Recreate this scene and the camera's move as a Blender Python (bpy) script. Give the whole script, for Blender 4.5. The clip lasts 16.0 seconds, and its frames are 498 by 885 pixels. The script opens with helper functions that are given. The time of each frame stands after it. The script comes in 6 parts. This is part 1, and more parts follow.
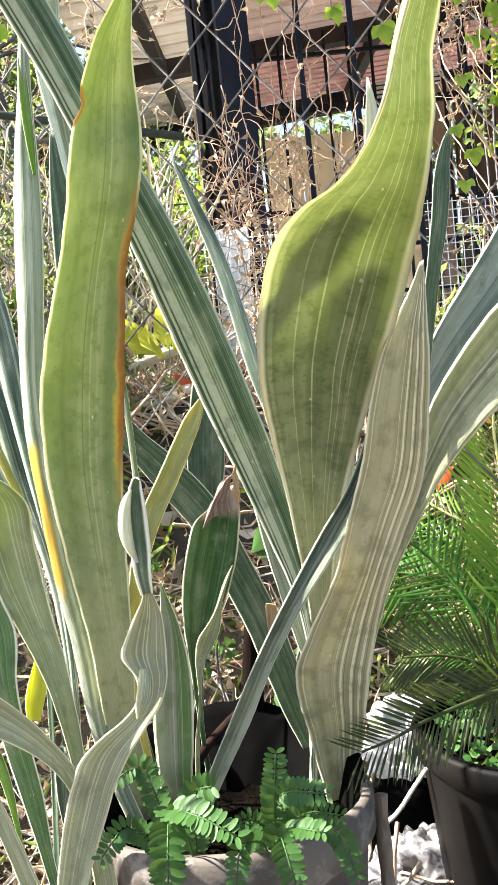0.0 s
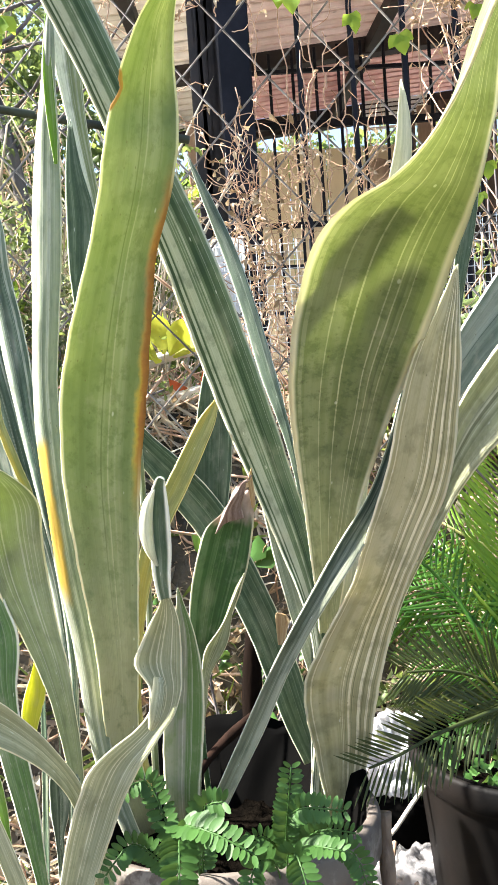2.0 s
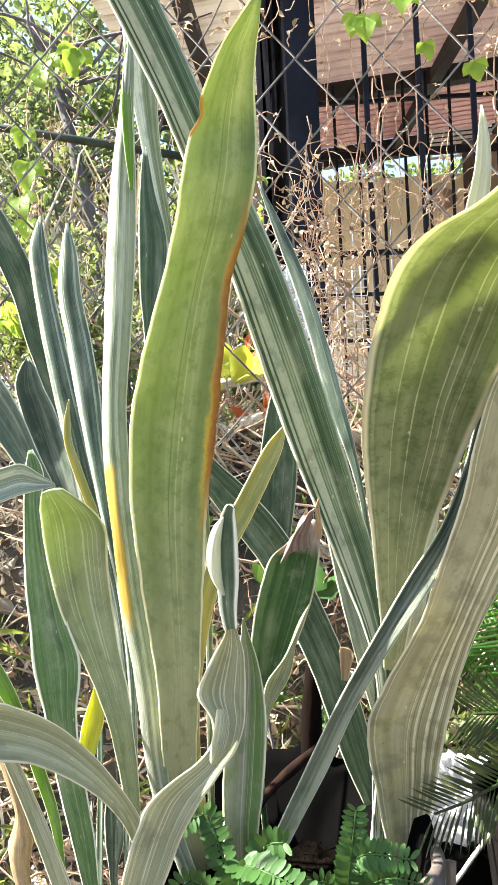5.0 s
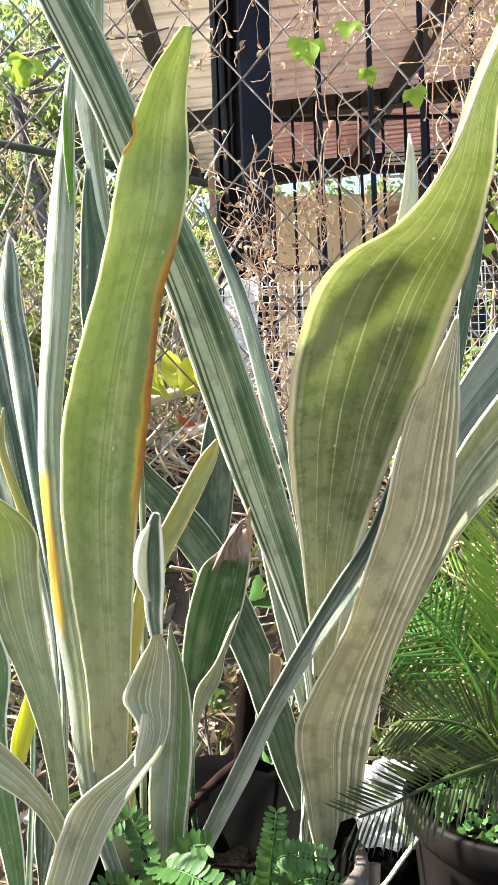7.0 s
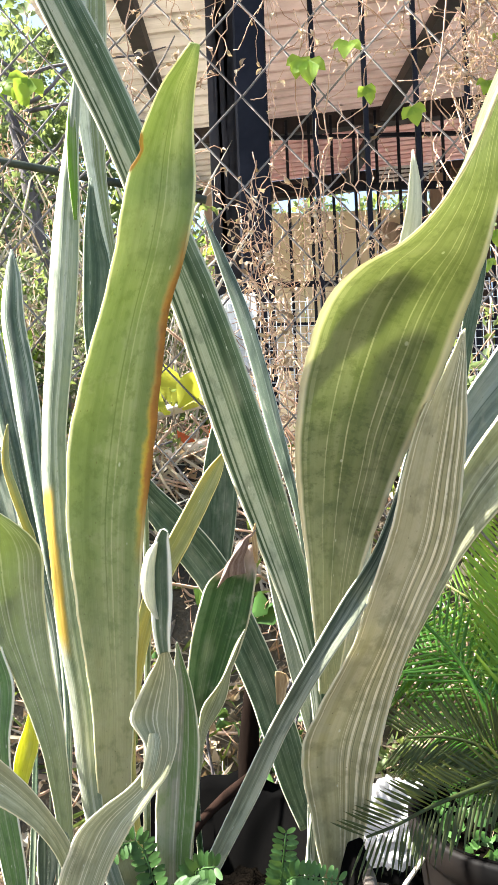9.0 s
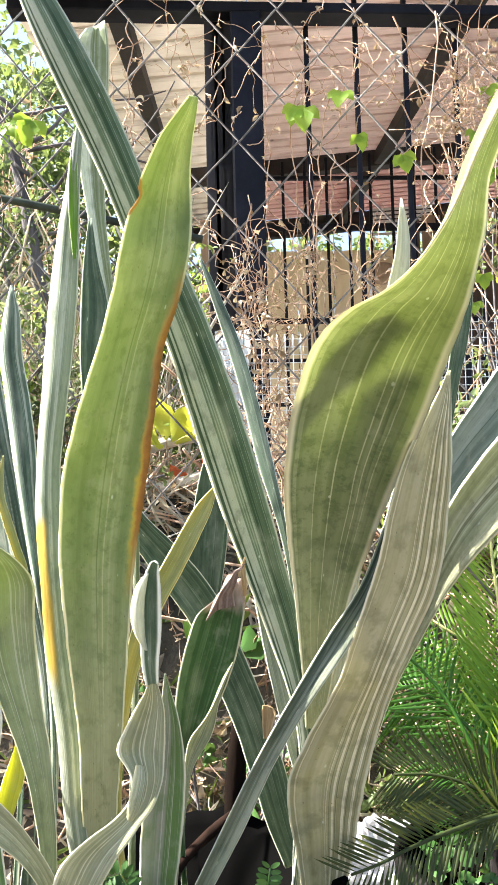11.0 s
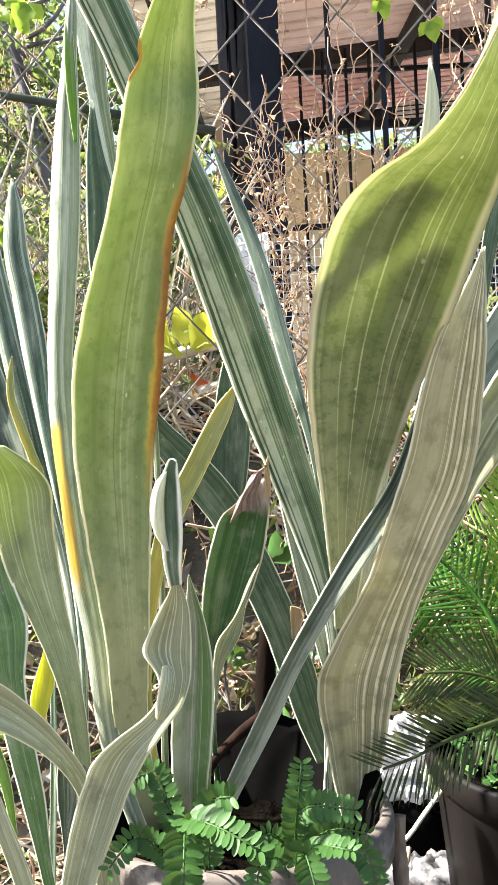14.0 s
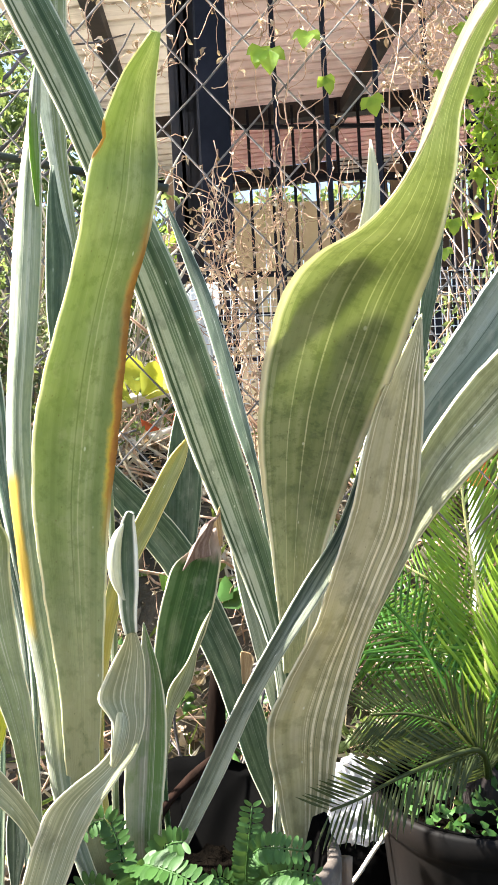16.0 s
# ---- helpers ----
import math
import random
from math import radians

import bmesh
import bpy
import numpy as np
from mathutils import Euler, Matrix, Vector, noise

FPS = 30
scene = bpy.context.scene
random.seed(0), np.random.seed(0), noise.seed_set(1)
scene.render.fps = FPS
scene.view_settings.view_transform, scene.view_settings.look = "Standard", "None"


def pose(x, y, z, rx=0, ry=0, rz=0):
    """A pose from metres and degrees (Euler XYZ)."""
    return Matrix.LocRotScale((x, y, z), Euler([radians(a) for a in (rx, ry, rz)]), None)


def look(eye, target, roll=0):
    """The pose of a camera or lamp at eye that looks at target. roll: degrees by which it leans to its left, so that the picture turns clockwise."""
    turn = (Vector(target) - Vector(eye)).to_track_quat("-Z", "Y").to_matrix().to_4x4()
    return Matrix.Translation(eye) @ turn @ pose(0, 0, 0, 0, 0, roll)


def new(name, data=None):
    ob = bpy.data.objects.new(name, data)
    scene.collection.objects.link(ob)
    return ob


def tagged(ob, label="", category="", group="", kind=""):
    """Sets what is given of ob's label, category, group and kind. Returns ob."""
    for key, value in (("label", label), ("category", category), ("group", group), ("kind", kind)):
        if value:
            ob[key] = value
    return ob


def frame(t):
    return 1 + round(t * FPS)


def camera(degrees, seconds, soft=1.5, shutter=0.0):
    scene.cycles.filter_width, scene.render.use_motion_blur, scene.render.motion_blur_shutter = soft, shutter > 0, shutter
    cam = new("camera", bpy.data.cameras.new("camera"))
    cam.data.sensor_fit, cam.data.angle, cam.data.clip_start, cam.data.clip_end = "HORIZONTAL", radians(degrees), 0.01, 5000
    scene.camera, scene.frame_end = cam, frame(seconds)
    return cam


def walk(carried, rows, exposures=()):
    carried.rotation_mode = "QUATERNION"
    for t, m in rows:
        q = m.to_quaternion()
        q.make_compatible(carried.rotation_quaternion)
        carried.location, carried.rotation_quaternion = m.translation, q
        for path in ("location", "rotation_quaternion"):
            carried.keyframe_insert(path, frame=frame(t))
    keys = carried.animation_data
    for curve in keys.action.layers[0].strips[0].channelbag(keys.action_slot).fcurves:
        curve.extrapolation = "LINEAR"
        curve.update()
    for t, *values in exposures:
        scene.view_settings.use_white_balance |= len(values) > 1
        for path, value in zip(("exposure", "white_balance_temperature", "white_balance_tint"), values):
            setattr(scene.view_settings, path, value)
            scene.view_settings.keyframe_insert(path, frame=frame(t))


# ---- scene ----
cam = camera(35.4, 16.0)
PATH = [
    (0, (0.026, 0.052, 0.868), (-0.04, 2.045, 0.721), -5.6),
    (0.5, (0.016, 0.066, 0.861), (0.047, 2.059, 0.695), -5.0),
    (1, (0.002, 0.073, 0.857), (0.001, 2.066, 0.698), -4.7),
    (1.5, (-0.006, 0.072, 0.86), (0.003, 2.067, 0.712), -4.2),
    (2, (-0.016, 0.069, 0.861), (-0.005, 2.066, 0.744), -3.8),
    (2.5, (-0.032, 0.066, 0.866), (-0.066, 2.063, 0.764), -3.3),
    (3, (-0.033, 0.067, 0.864), (-0.121, 2.063, 0.769), -3.3),
    (3.2, (-0.032, 0.067, 0.862), (-0.143, 2.062, 0.775), -3.4),
    (5.3, (-0.027, 0.08, 0.862), (-0.145, 2.076, 0.823), -2.5),
    (5.5, (-0.021, 0.078, 0.862), (-0.112, 2.076, 0.823), -2.3),
    (6, (-0.011, 0.075, 0.861), (-0.069, 2.073, 0.822), -1.9),
    (6.5, (-0.024, 0.071, 0.866), (-0.049, 2.07, 0.831), -1.5),
    (7, (-0.005, 0.063, 0.862), (-0.022, 2.062, 0.843), -1.6),
    (7.5, (-0.004, 0.061, 0.863), (0.004, 2.061, 0.86), -1.9),
    (8, (-0.007, 0.062, 0.862), (0.001, 2.062, 0.865), -2.1),
    (8.5, (-0.015, 0.065, 0.863), (-0.013, 2.065, 0.875), -2.0),
    (9, (-0.015, 0.066, 0.862), (-0.015, 2.066, 0.883), -1.9),
    (9.2, (-0.017, 0.064, 0.863), (-0.021, 2.064, 0.893), -1.9),
    (11.3, (-0.011, 0.051, 0.862), (0.011, 2.048, 0.973), -1.0),
    (11.5, (-0.009, 0.056, 0.86), (0.011, 2.053, 0.969), -1.3),
    (12, (-0.011, 0.082, 0.845), (-0.024, 2.082, 0.867), -1.7),
    (12.5, (-0.009, 0.083, 0.841), (-0.05, 2.08, 0.732), -2.2),
    (13, (-0.008, 0.087, 0.84), (-0.048, 2.083, 0.73), -2.4),
    (13.5, (-0.013, 0.08, 0.846), (-0.056, 2.076, 0.741), -2.6),
    (14, (-0.011, 0.084, 0.845), (-0.06, 2.081, 0.743), -2.7),
    (14.5, (-0.002, 0.081, 0.841), (-0.043, 2.079, 0.748), -2.9),
    (15, (-0.009, 0.072, 0.845), (-0.036, 2.071, 0.786), -3.2),
    (15.5, (-0.005, 0.057, 0.853), (0.008, 2.057, 0.842), -2.9),
    (16, (-0.015, 0.054, 0.856), (0.076, 2.052, 0.851), -2.4),
]
walk(cam, [(t, look(eye, target, roll)) for t, eye, target, roll in PATH])

# ---- daylight ----
SUN_TO = Vector((-0.662, 0.030, 0.748)).normalized()      # towards the sun
world = bpy.data.worlds.new("world")
scene.world = world
world.use_nodes = True
sky = world.node_tree.nodes.new("ShaderNodeTexSky")
sky.sky_type, sky.sun_disc = "NISHITA", False
sky.sun_elevation = math.asin(SUN_TO.z)
sky.sun_rotation = math.atan2(SUN_TO.x, SUN_TO.y)
sky.air_density, sky.dust_density = 1.0, 2.0
backlight = world.node_tree.nodes["Background"]
backlight.inputs["Strength"].default_value = 0.070
world.node_tree.links.new(sky.outputs[0], backlight.inputs["Color"])
sun = new("sun", bpy.data.lights.new("sun", "SUN"))
sun.data.energy, sun.data.angle, sun.data.color = 5.0, radians(1.0), (1.0, 0.955, 0.89)
sun.matrix_world = look(SUN_TO * 20, (0, 0, 0))
scene.view_settings.exposure = 2.78


# ---- materials ----
class Nodes:
    """A small helper to wire a node material."""

    def __init__(self, name):
        self.mat = bpy.data.materials.new(name)
        self.mat.use_nodes = True
        self.tree = self.mat.node_tree
        self.bsdf = self.tree.nodes["Principled BSDF"]
        self.out = self.tree.nodes["Material Output"]

    def put(self, socket, value):
        if isinstance(value, bpy.types.NodeSocket):
            self.tree.links.new(value, socket)
        elif isinstance(value, (tuple, list)) and len(value) == 3 and socket.type == "RGBA":
            socket.default_value = (*value, 1)
        else:
            socket.default_value = value

    def math(self, op, a, b=0.0, c=0.0):
        n = self.tree.nodes.new("ShaderNodeMath")
        n.operation = op
        for k, v in enumerate((a, b, c)):
            self.put(n.inputs[k], v)
        return n.outputs[0]

    def combine(self, x, y, z):
        n = self.tree.nodes.new("ShaderNodeCombineXYZ")
        for k, v in enumerate((x, y, z)):
            self.put(n.inputs[k], v)
        return n.outputs[0]

    def noise(self, vector, scale=1.0, detail=3.0, rough=0.55):
        n = self.tree.nodes.new("ShaderNodeTexNoise")
        self.put(n.inputs["Vector"], vector)
        n.inputs["Scale"].default_value, n.inputs["Detail"].default_value = scale, detail
        n.inputs["Roughness"].default_value = rough
        return n.outputs["Fac"]

    def cells(self, vector, scale):
        n = self.tree.nodes.new("ShaderNodeTexVoronoi")
        self.put(n.inputs["Vector"], vector)
        n.inputs["Scale"].default_value = scale
        return n.outputs["Distance"]

    def step(self, value, low, high):
        n = self.tree.nodes.new("ShaderNodeMapRange")
        n.interpolation_type = "SMOOTHSTEP"
        self.put(n.inputs["Value"], value)
        self.put(n.inputs["From Min"], low)
        self.put(n.inputs["From Max"], high)
        return n.outputs["Result"]

    def mix(self, fac, a, b, how="MIX"):
        n = self.tree.nodes.new("ShaderNodeMix")
        n.data_type, n.blend_type = "RGBA", how
        self.put(n.inputs[0], fac)
        self.put(n.inputs[6], a)
        self.put(n.inputs[7], b)
        return n.outputs[2]

    def place(self):
        return self.tree.nodes.new("ShaderNodeTexCoord").outputs["Object"]

    def world_place(self):
        return self.tree.nodes.new("ShaderNodeNewGeometry").outputs["Position"]

    def island(self):
        return self.tree.nodes.new("ShaderNodeNewGeometry").outputs["Random Per Island"]

    def own(self):
        return self.tree.nodes.new("ShaderNodeObjectInfo").outputs["Random"]

    def uv(self):
        n = self.tree.nodes.new("ShaderNodeSeparateXYZ")
        self.put(n.inputs[0], self.tree.nodes.new("ShaderNodeTexCoord").outputs["UV"])
        return n.outputs[0], n.outputs[1]

    def bump(self, height, strength=0.3, distance=0.002):
        n = self.tree.nodes.new("ShaderNodeBump")
        n.inputs["Strength"].default_value, n.inputs["Distance"].default_value = strength, distance
        self.put(n.inputs["Height"], height)
        self.put(self.bsdf.inputs["Normal"], n.outputs[0])
        return n.outputs[0]

    def see_through(self, color, share, normal=None):
        """Lets part of the light pass, as thin leaves do."""
        t = self.tree.nodes.new("ShaderNodeBsdfTranslucent")
        self.put(t.inputs["Color"], color)
        if normal is not None:
            self.put(t.inputs["Normal"], normal)
        m = self.tree.nodes.new("ShaderNodeMixShader")
        self.put(m.inputs[0], share)
        self.tree.links.new(self.bsdf.outputs[0], m.inputs[1])
        self.tree.links.new(t.outputs[0], m.inputs[2])
        self.tree.links.new(m.outputs[0], self.out.inputs["Surface"])

    def done(self, color, rough=0.6, metal=0.0, spec=0.5):
        self.put(self.bsdf.inputs["Base Color"], color)
        self.put(self.bsdf.inputs["Roughness"], rough)
        self.put(self.bsdf.inputs["Metallic"], metal)
        self.put(self.bsdf.inputs["Specular IOR Level"], spec)
        return self.mat


def leaf_material(name, base, dark, pale, margin, stripes, mottle, glow, share=0.35, scorch=0.0, dry=0.0, yellow=0.0, edge=0.045, rough=0.42, tone=0.5, bands=(), fade=0.0, bite=0.0, patch_at=None, thick=None, sided=None, fade_at=0.27):
    """Snake plant leaf: a few pale and dark lines along its length, faint cross mottling, a thin pale margin."""
    k = Nodes(name)
    u, v = k.uv()
    r = k.math("MULTIPLY", k.own(), 37.0)
    drift = k.math("MULTIPLY", k.noise(k.combine(u, k.math("MULTIPLY", v, 5.0), r), 1.0, 1.0), 0.03)
    us = k.math("ADD", u, drift)
    broad = k.noise(k.combine(k.math("MULTIPLY", us, 6.0), k.math("MULTIPLY", v, 0.8), r), 1.0, 2.0)
    line = k.noise(k.combine(k.math("MULTIPLY", us, 30.0), k.math("MULTIPLY", v, 1.3), k.math("ADD", r, 5.0)), 1.0, 1.0)
    thin = k.noise(k.combine(k.math("MULTIPLY", us, 85.0), k.math("MULTIPLY", v, 2.5), k.math("ADD", r, 8.0)), 1.0, 2.0)
    mott = k.noise(k.combine(k.math("MULTIPLY", u, 9.0), k.math("MULTIPLY", v, 95.0), r), 1.0, 4.0, 0.7)
    patch = k.noise(k.combine(k.math("MULTIPLY", u, 1.6), k.math("MULTIPLY", v, 9.0), k.math("ADD", r, 9.0)), 1.0, 3.0)
    if sided:
        stripes = k.math("MULTIPLY", k.step(u, sided[0], sided[1]), stripes)
    col = k.mix(k.math("MULTIPLY", k.step(broad, 0.46, 0.62), tone), base, dark)
    col = k.mix(k.math("MULTIPLY", k.step(broad, 0.46, 0.32), tone * 0.6), col, pale)
    for at, wide, which, amount in bands:
        inside = k.step(k.math("ABSOLUTE", k.math("SUBTRACT", us, at + 0.015)), wide, wide * 0.7)
        col = k.mix(k.math("MULTIPLY", inside, amount), col, {"pale": pale, "dark": dark, "base": base}[which])
    col = k.mix(k.math("MULTIPLY", k.step(thin, 0.58, 0.70), k.math("MULTIPLY", stripes, 0.45)), col, pale)
    col = k.mix(k.math("MULTIPLY", k.step(thin, 0.42, 0.30), k.math("MULTIPLY", stripes, 0.55)), col, dark)
    col = k.mix(k.math("MULTIPLY", k.step(line, 0.60, 0.67), stripes), col, pale)
    col = k.mix(k.math("MULTIPLY", k.step(line, 0.38, 0.30), k.math("MULTIPLY", stripes, 0.8)), col, dark)
    col = k.mix(k.math("MULTIPLY", k.step(mott, 0.48, 0.66), mottle), col, dark)
    col = k.mix(k.math("MULTIPLY", k.step(patch, 0.50, 0.78), 0.22), col, margin)
    if fade:
        col = k.mix(k.math("MULTIPLY", k.step(v, fade_at, 0.0), fade), col, (0.46, 0.43, 0.27))
    # grey-olive bloom and dust in uneven patches
    bloom = k.noise(k.combine(k.math("MULTIPLY", u, 2.6), k.math("MULTIPLY", v, 34.0), k.math("ADD", r, 21.0)), 1.0, 5.0, 0.62)
    col = k.mix(k.math("MULTIPLY", k.step(bloom, 0.50, 0.66), 0.42), col, dark)
    col = k.mix(k.math("MULTIPLY", k.step(bloom, 0.44, 0.30), 0.20), col, (0.44, 0.42, 0.33))
    # dark pits and pale scars
    pits = k.cells(k.combine(k.math("MULTIPLY", u, 16.0), k.math("MULTIPLY", v, 130.0), r), 0.6)
    col = k.mix(k.math("MULTIPLY", k.step(pits, 0.10, 0.04), 0.6), col, (0.09, 0.07, 0.04))
    scars = k.cells(k.combine(k.math("MULTIPLY", u, 9.0), k.math("MULTIPLY", v, 60.0), k.math("ADD", r, 3.0)), 0.45)
    col = k.mix(k.math("MULTIPLY", k.step(scars, 0.07, 0.03), 0.55), col, (0.75, 0.76, 0.66))
    if yellow:
        blotch = k.step(k.noise(k.combine(k.math("MULTIPLY", u, 2.0), k.math("MULTIPLY", v, 7.0), r), 1.0, 3.0), 0.40, 0.66)
        col = k.mix(k.math("MULTIPLY", blotch, yellow), col, (0.70, 0.50, 0.07))
    # margin
    away = k.math("MULTIPLY", k.math("ABSOLUTE", k.math("SUBTRACT", u, 0.5)), 2.0)
    wobble = k.math("MULTIPLY", k.math("SUBTRACT", k.noise(k.combine(u, k.math("MULTIPLY", v, 14.0), r), 1.0, 3.0), 0.5), 0.05)
    rim = k.step(k.math("ADD", away, wobble), 1.0 - 2.2 * edge, 1.0 - edge)
    col = k.mix(rim, col, margin)
    if scorch:
        ragged = k.math("ADD", u, k.math("MULTIPLY", k.noise(k.combine(k.math("MULTIPLY", u, 3.0), k.math("MULTIPLY", v, 34.0), 1.0), 1.0, 5.0, 0.7), 0.20))
        along = k.math("MULTIPLY", k.step(v, 0.26, 0.36), k.step(v, 0.545, 0.50))
        col = k.mix(k.math("MULTIPLY", k.math("MULTIPLY", k.step(ragged, 0.95, 1.03), along), 0.9), col, k.mix(k.step(v, 0.36, 0.46), (0.70, 0.48, 0.06), (0.50, 0.30, 0.12)))
        col = k.mix(k.math("MULTIPLY", k.step(ragged, 0.995, 1.05), along), col, k.mix(k.noise(k.combine(k.math("MULTIPLY", u, 6.0), k.math("MULTIPLY", v, 120.0), 3.0), 1.0, 3.0), (0.58, 0.24, 0.06), (0.24, 0.10, 0.05)))
    if patch_at:
        u1, v0, v1, tint = patch_at
        spot = k.math("MULTIPLY", k.step(k.math("ADD", u, k.math("MULTIPLY", k.noise(k.combine(u, k.math("MULTIPLY", v, 25.0), 6.0), 1.0, 2.0), 0.3)), u1 + 0.25, u1 + 0.05), k.math("MULTIPLY", k.step(v, v0, v0 + 0.03), k.step(v, v1, v1 - 0.015)))
        col = k.mix(spot, col, tint)
    if bite:
        near = k.math("ADD", k.math("POWER", k.math("MULTIPLY", k.math("SUBTRACT", v, bite), 75.0), 2.0), k.math("POWER", k.math("MULTIPLY", u, 11.0), 2.0))
        col = k.mix(k.step(near, 1.25, 0.8), col, (0.30, 0.13, 0.05))
    if dry:
        tip = k.math("ADD", v, k.math("MULTIPLY", k.noise(k.combine(k.math("MULTIPLY", u, 4.0), k.math("MULTIPLY", v, 30.0), 2.0), 1.0, 3.0), 0.03))
        col = k.mix(k.step(tip, dry, dry + 0.012), col, k.mix(k.noise(k.combine(k.math("MULTIPLY", u, 5.0), k.math("MULTIPLY", v, 90.0), 4.0), 1.0, 4.0), (0.20, 0.13, 0.10), (0.56, 0.47, 0.41)))
    k.bump(k.math("ADD", k.math("MULTIPLY", thin, 0.5), line), 0.45, 0.0011)
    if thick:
        # less light passes towards the fleshier base; stands in for shade below
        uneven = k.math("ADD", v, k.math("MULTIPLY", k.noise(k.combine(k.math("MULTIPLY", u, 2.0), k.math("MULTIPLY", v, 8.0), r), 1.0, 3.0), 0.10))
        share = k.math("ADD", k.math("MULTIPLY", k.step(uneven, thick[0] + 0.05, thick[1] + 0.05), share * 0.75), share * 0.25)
    k.see_through(k.mix(0.4, col, glow), share)
    return k.done(col, rough + 0.12, 0.0, 0.11)


CREAM_EDGE = (0.80, 0.76, 0.56)
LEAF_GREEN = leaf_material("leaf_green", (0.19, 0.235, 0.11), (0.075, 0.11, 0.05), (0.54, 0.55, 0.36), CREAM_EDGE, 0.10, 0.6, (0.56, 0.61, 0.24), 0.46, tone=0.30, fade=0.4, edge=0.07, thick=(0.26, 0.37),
                           bands=((0.10, 0.022, "pale", 0.35), (0.30, 0.007, "pale", 0.7), (0.47, 0.008, "pale", 0.8), (0.66, 0.006, "pale", 0.75), (0.72, 0.006, "pale", 0.75), (0.755, 0.012, "dark", 0.5), (0.80, 0.005, "pale", 0.6), (0.87, 0.012, "dark", 0.4)))
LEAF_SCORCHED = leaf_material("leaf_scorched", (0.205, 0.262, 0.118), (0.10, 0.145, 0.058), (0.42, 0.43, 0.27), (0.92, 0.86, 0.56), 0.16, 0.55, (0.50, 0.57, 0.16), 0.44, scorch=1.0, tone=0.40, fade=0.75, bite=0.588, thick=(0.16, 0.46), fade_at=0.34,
                              bands=((0.50, 0.010, "dark", 0.75), (0.585, 0.010, "pale", 0.75), (0.70, 0.05, "pale", 0.22), (0.28, 0.06, "dark", 0.25)))
LEAF_CREAM = leaf_material("leaf_cream", (0.32, 0.33, 0.205), (0.13, 0.14, 0.08), (0.82, 0.77, 0.58), CREAM_EDGE, 0.5, 0.12, (0.5, 0.48, 0.2), 0.22, tone=0.4)
LEAF_HALF_STRIPED = leaf_material("leaf_half_striped", (0.40, 0.37, 0.215), (0.15, 0.15, 0.085), (0.86, 0.79, 0.58), CREAM_EDGE, 0.38, 0.15, (0.5, 0.48, 0.2), 0.24, tone=0.3, sided=(0.25, 0.60), bands=((0.53, 0.006, "pale", 0.7), (0.57, 0.005, "dark", 0.7), (0.62, 0.018, "pale", 0.8), (0.66, 0.008, "dark", 0.8), (0.76, 0.022, "pale", 0.85), (0.80, 0.008, "dark", 0.8), (0.87, 0.020, "pale", 0.8), (0.92, 0.008, "dark", 0.6), (0.10, 0.012, "pale", 0.6)))
LEAF_FOLDED = leaf_material("leaf_folded", (0.31, 0.305, 0.25), (0.10, 0.185, 0.055), (0.56, 0.56, 0.46), CREAM_EDGE, 0.30, 0.2, (0.3, 0.42, 0.10), 0.25, tone=0.25, edge=0.06, bands=((0.48, 0.015, "pale", 0.6), (0.76, 0.24, "dark", 0.9), (0.70, 0.012, "pale", 0.5)))
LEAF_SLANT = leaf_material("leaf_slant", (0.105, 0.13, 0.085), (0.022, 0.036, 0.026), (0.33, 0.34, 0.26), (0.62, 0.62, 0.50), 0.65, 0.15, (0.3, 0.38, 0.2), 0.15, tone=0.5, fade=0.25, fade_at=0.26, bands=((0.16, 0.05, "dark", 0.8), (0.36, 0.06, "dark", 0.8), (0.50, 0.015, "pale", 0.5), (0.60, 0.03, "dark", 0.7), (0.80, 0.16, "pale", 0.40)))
LEAF_PALE = leaf_material("leaf_pale", (0.60, 0.61, 0.48), (0.36, 0.39, 0.28), (0.80, 0.79, 0.66), CREAM_EDGE, 0.5, 0.15, (0.6, 0.6, 0.3), 0.3, tone=0.4)
LEAF_STRIPED = leaf_material("leaf_striped", (0.36, 0.40, 0.31), (0.10, 0.14, 0.11), (0.74, 0.75, 0.65), (0.82, 0.80, 0.66), 0.7, 0.15, (0.42, 0.48, 0.2), 0.22, rough=0.34, tone=0.6)
# The first pale band puts the sunlit left face into the colour.
LEAF_STREAKED = leaf_material("leaf_streaked", (0.29, 0.33, 0.23), (0.09, 0.13, 0.09), (0.62, 0.63, 0.52), (0.76, 0.73, 0.56), 0.5, 0.15, (0.42, 0.48, 0.2), 0.22, rough=0.34, tone=0.45, bands=((0.16, 0.15, "pale", 0.6), (0.42, 0.05, "dark", 0.5), (0.62, 0.06, "pale", 0.5)), patch_at=(0.46, 0.15, 0.315, (0.60, 0.40, 0.09)))
LEAF_TIPPED = leaf_material("leaf_tipped", (0.12, 0.17, 0.12), (0.035, 0.06, 0.045), (0.60, 0.62, 0.50), (0.86, 0.85, 0.72), 0.6, 0.2, (0.35, 0.45, 0.15), 0.22, edge=0.045, rough=0.34, tone=0.4, bands=((0.14, 0.10, "pale", 0.5), (0.45, 0.16, "dark", 0.8), (0.80, 0.05, "pale", 0.6)))
LEAF_BLOOM = leaf_material("leaf_bloom", (0.10, 0.19, 0.065), (0.05, 0.08, 0.05), (0.32, 0.37, 0.26), (0.84, 0.82, 0.70), 0.5, 0.3, (0.25, 0.36, 0.10), 0.2, edge=0.07, rough=0.4)
LEAF_FRESH = leaf_material("leaf_fresh", (0.15, 0.27, 0.05), (0.07, 0.15, 0.03), (0.36, 0.46, 0.16), (0.80, 0.80, 0.60), 0.4, 0.2, (0.42, 0.65, 0.06), 0.42, edge=0.06)
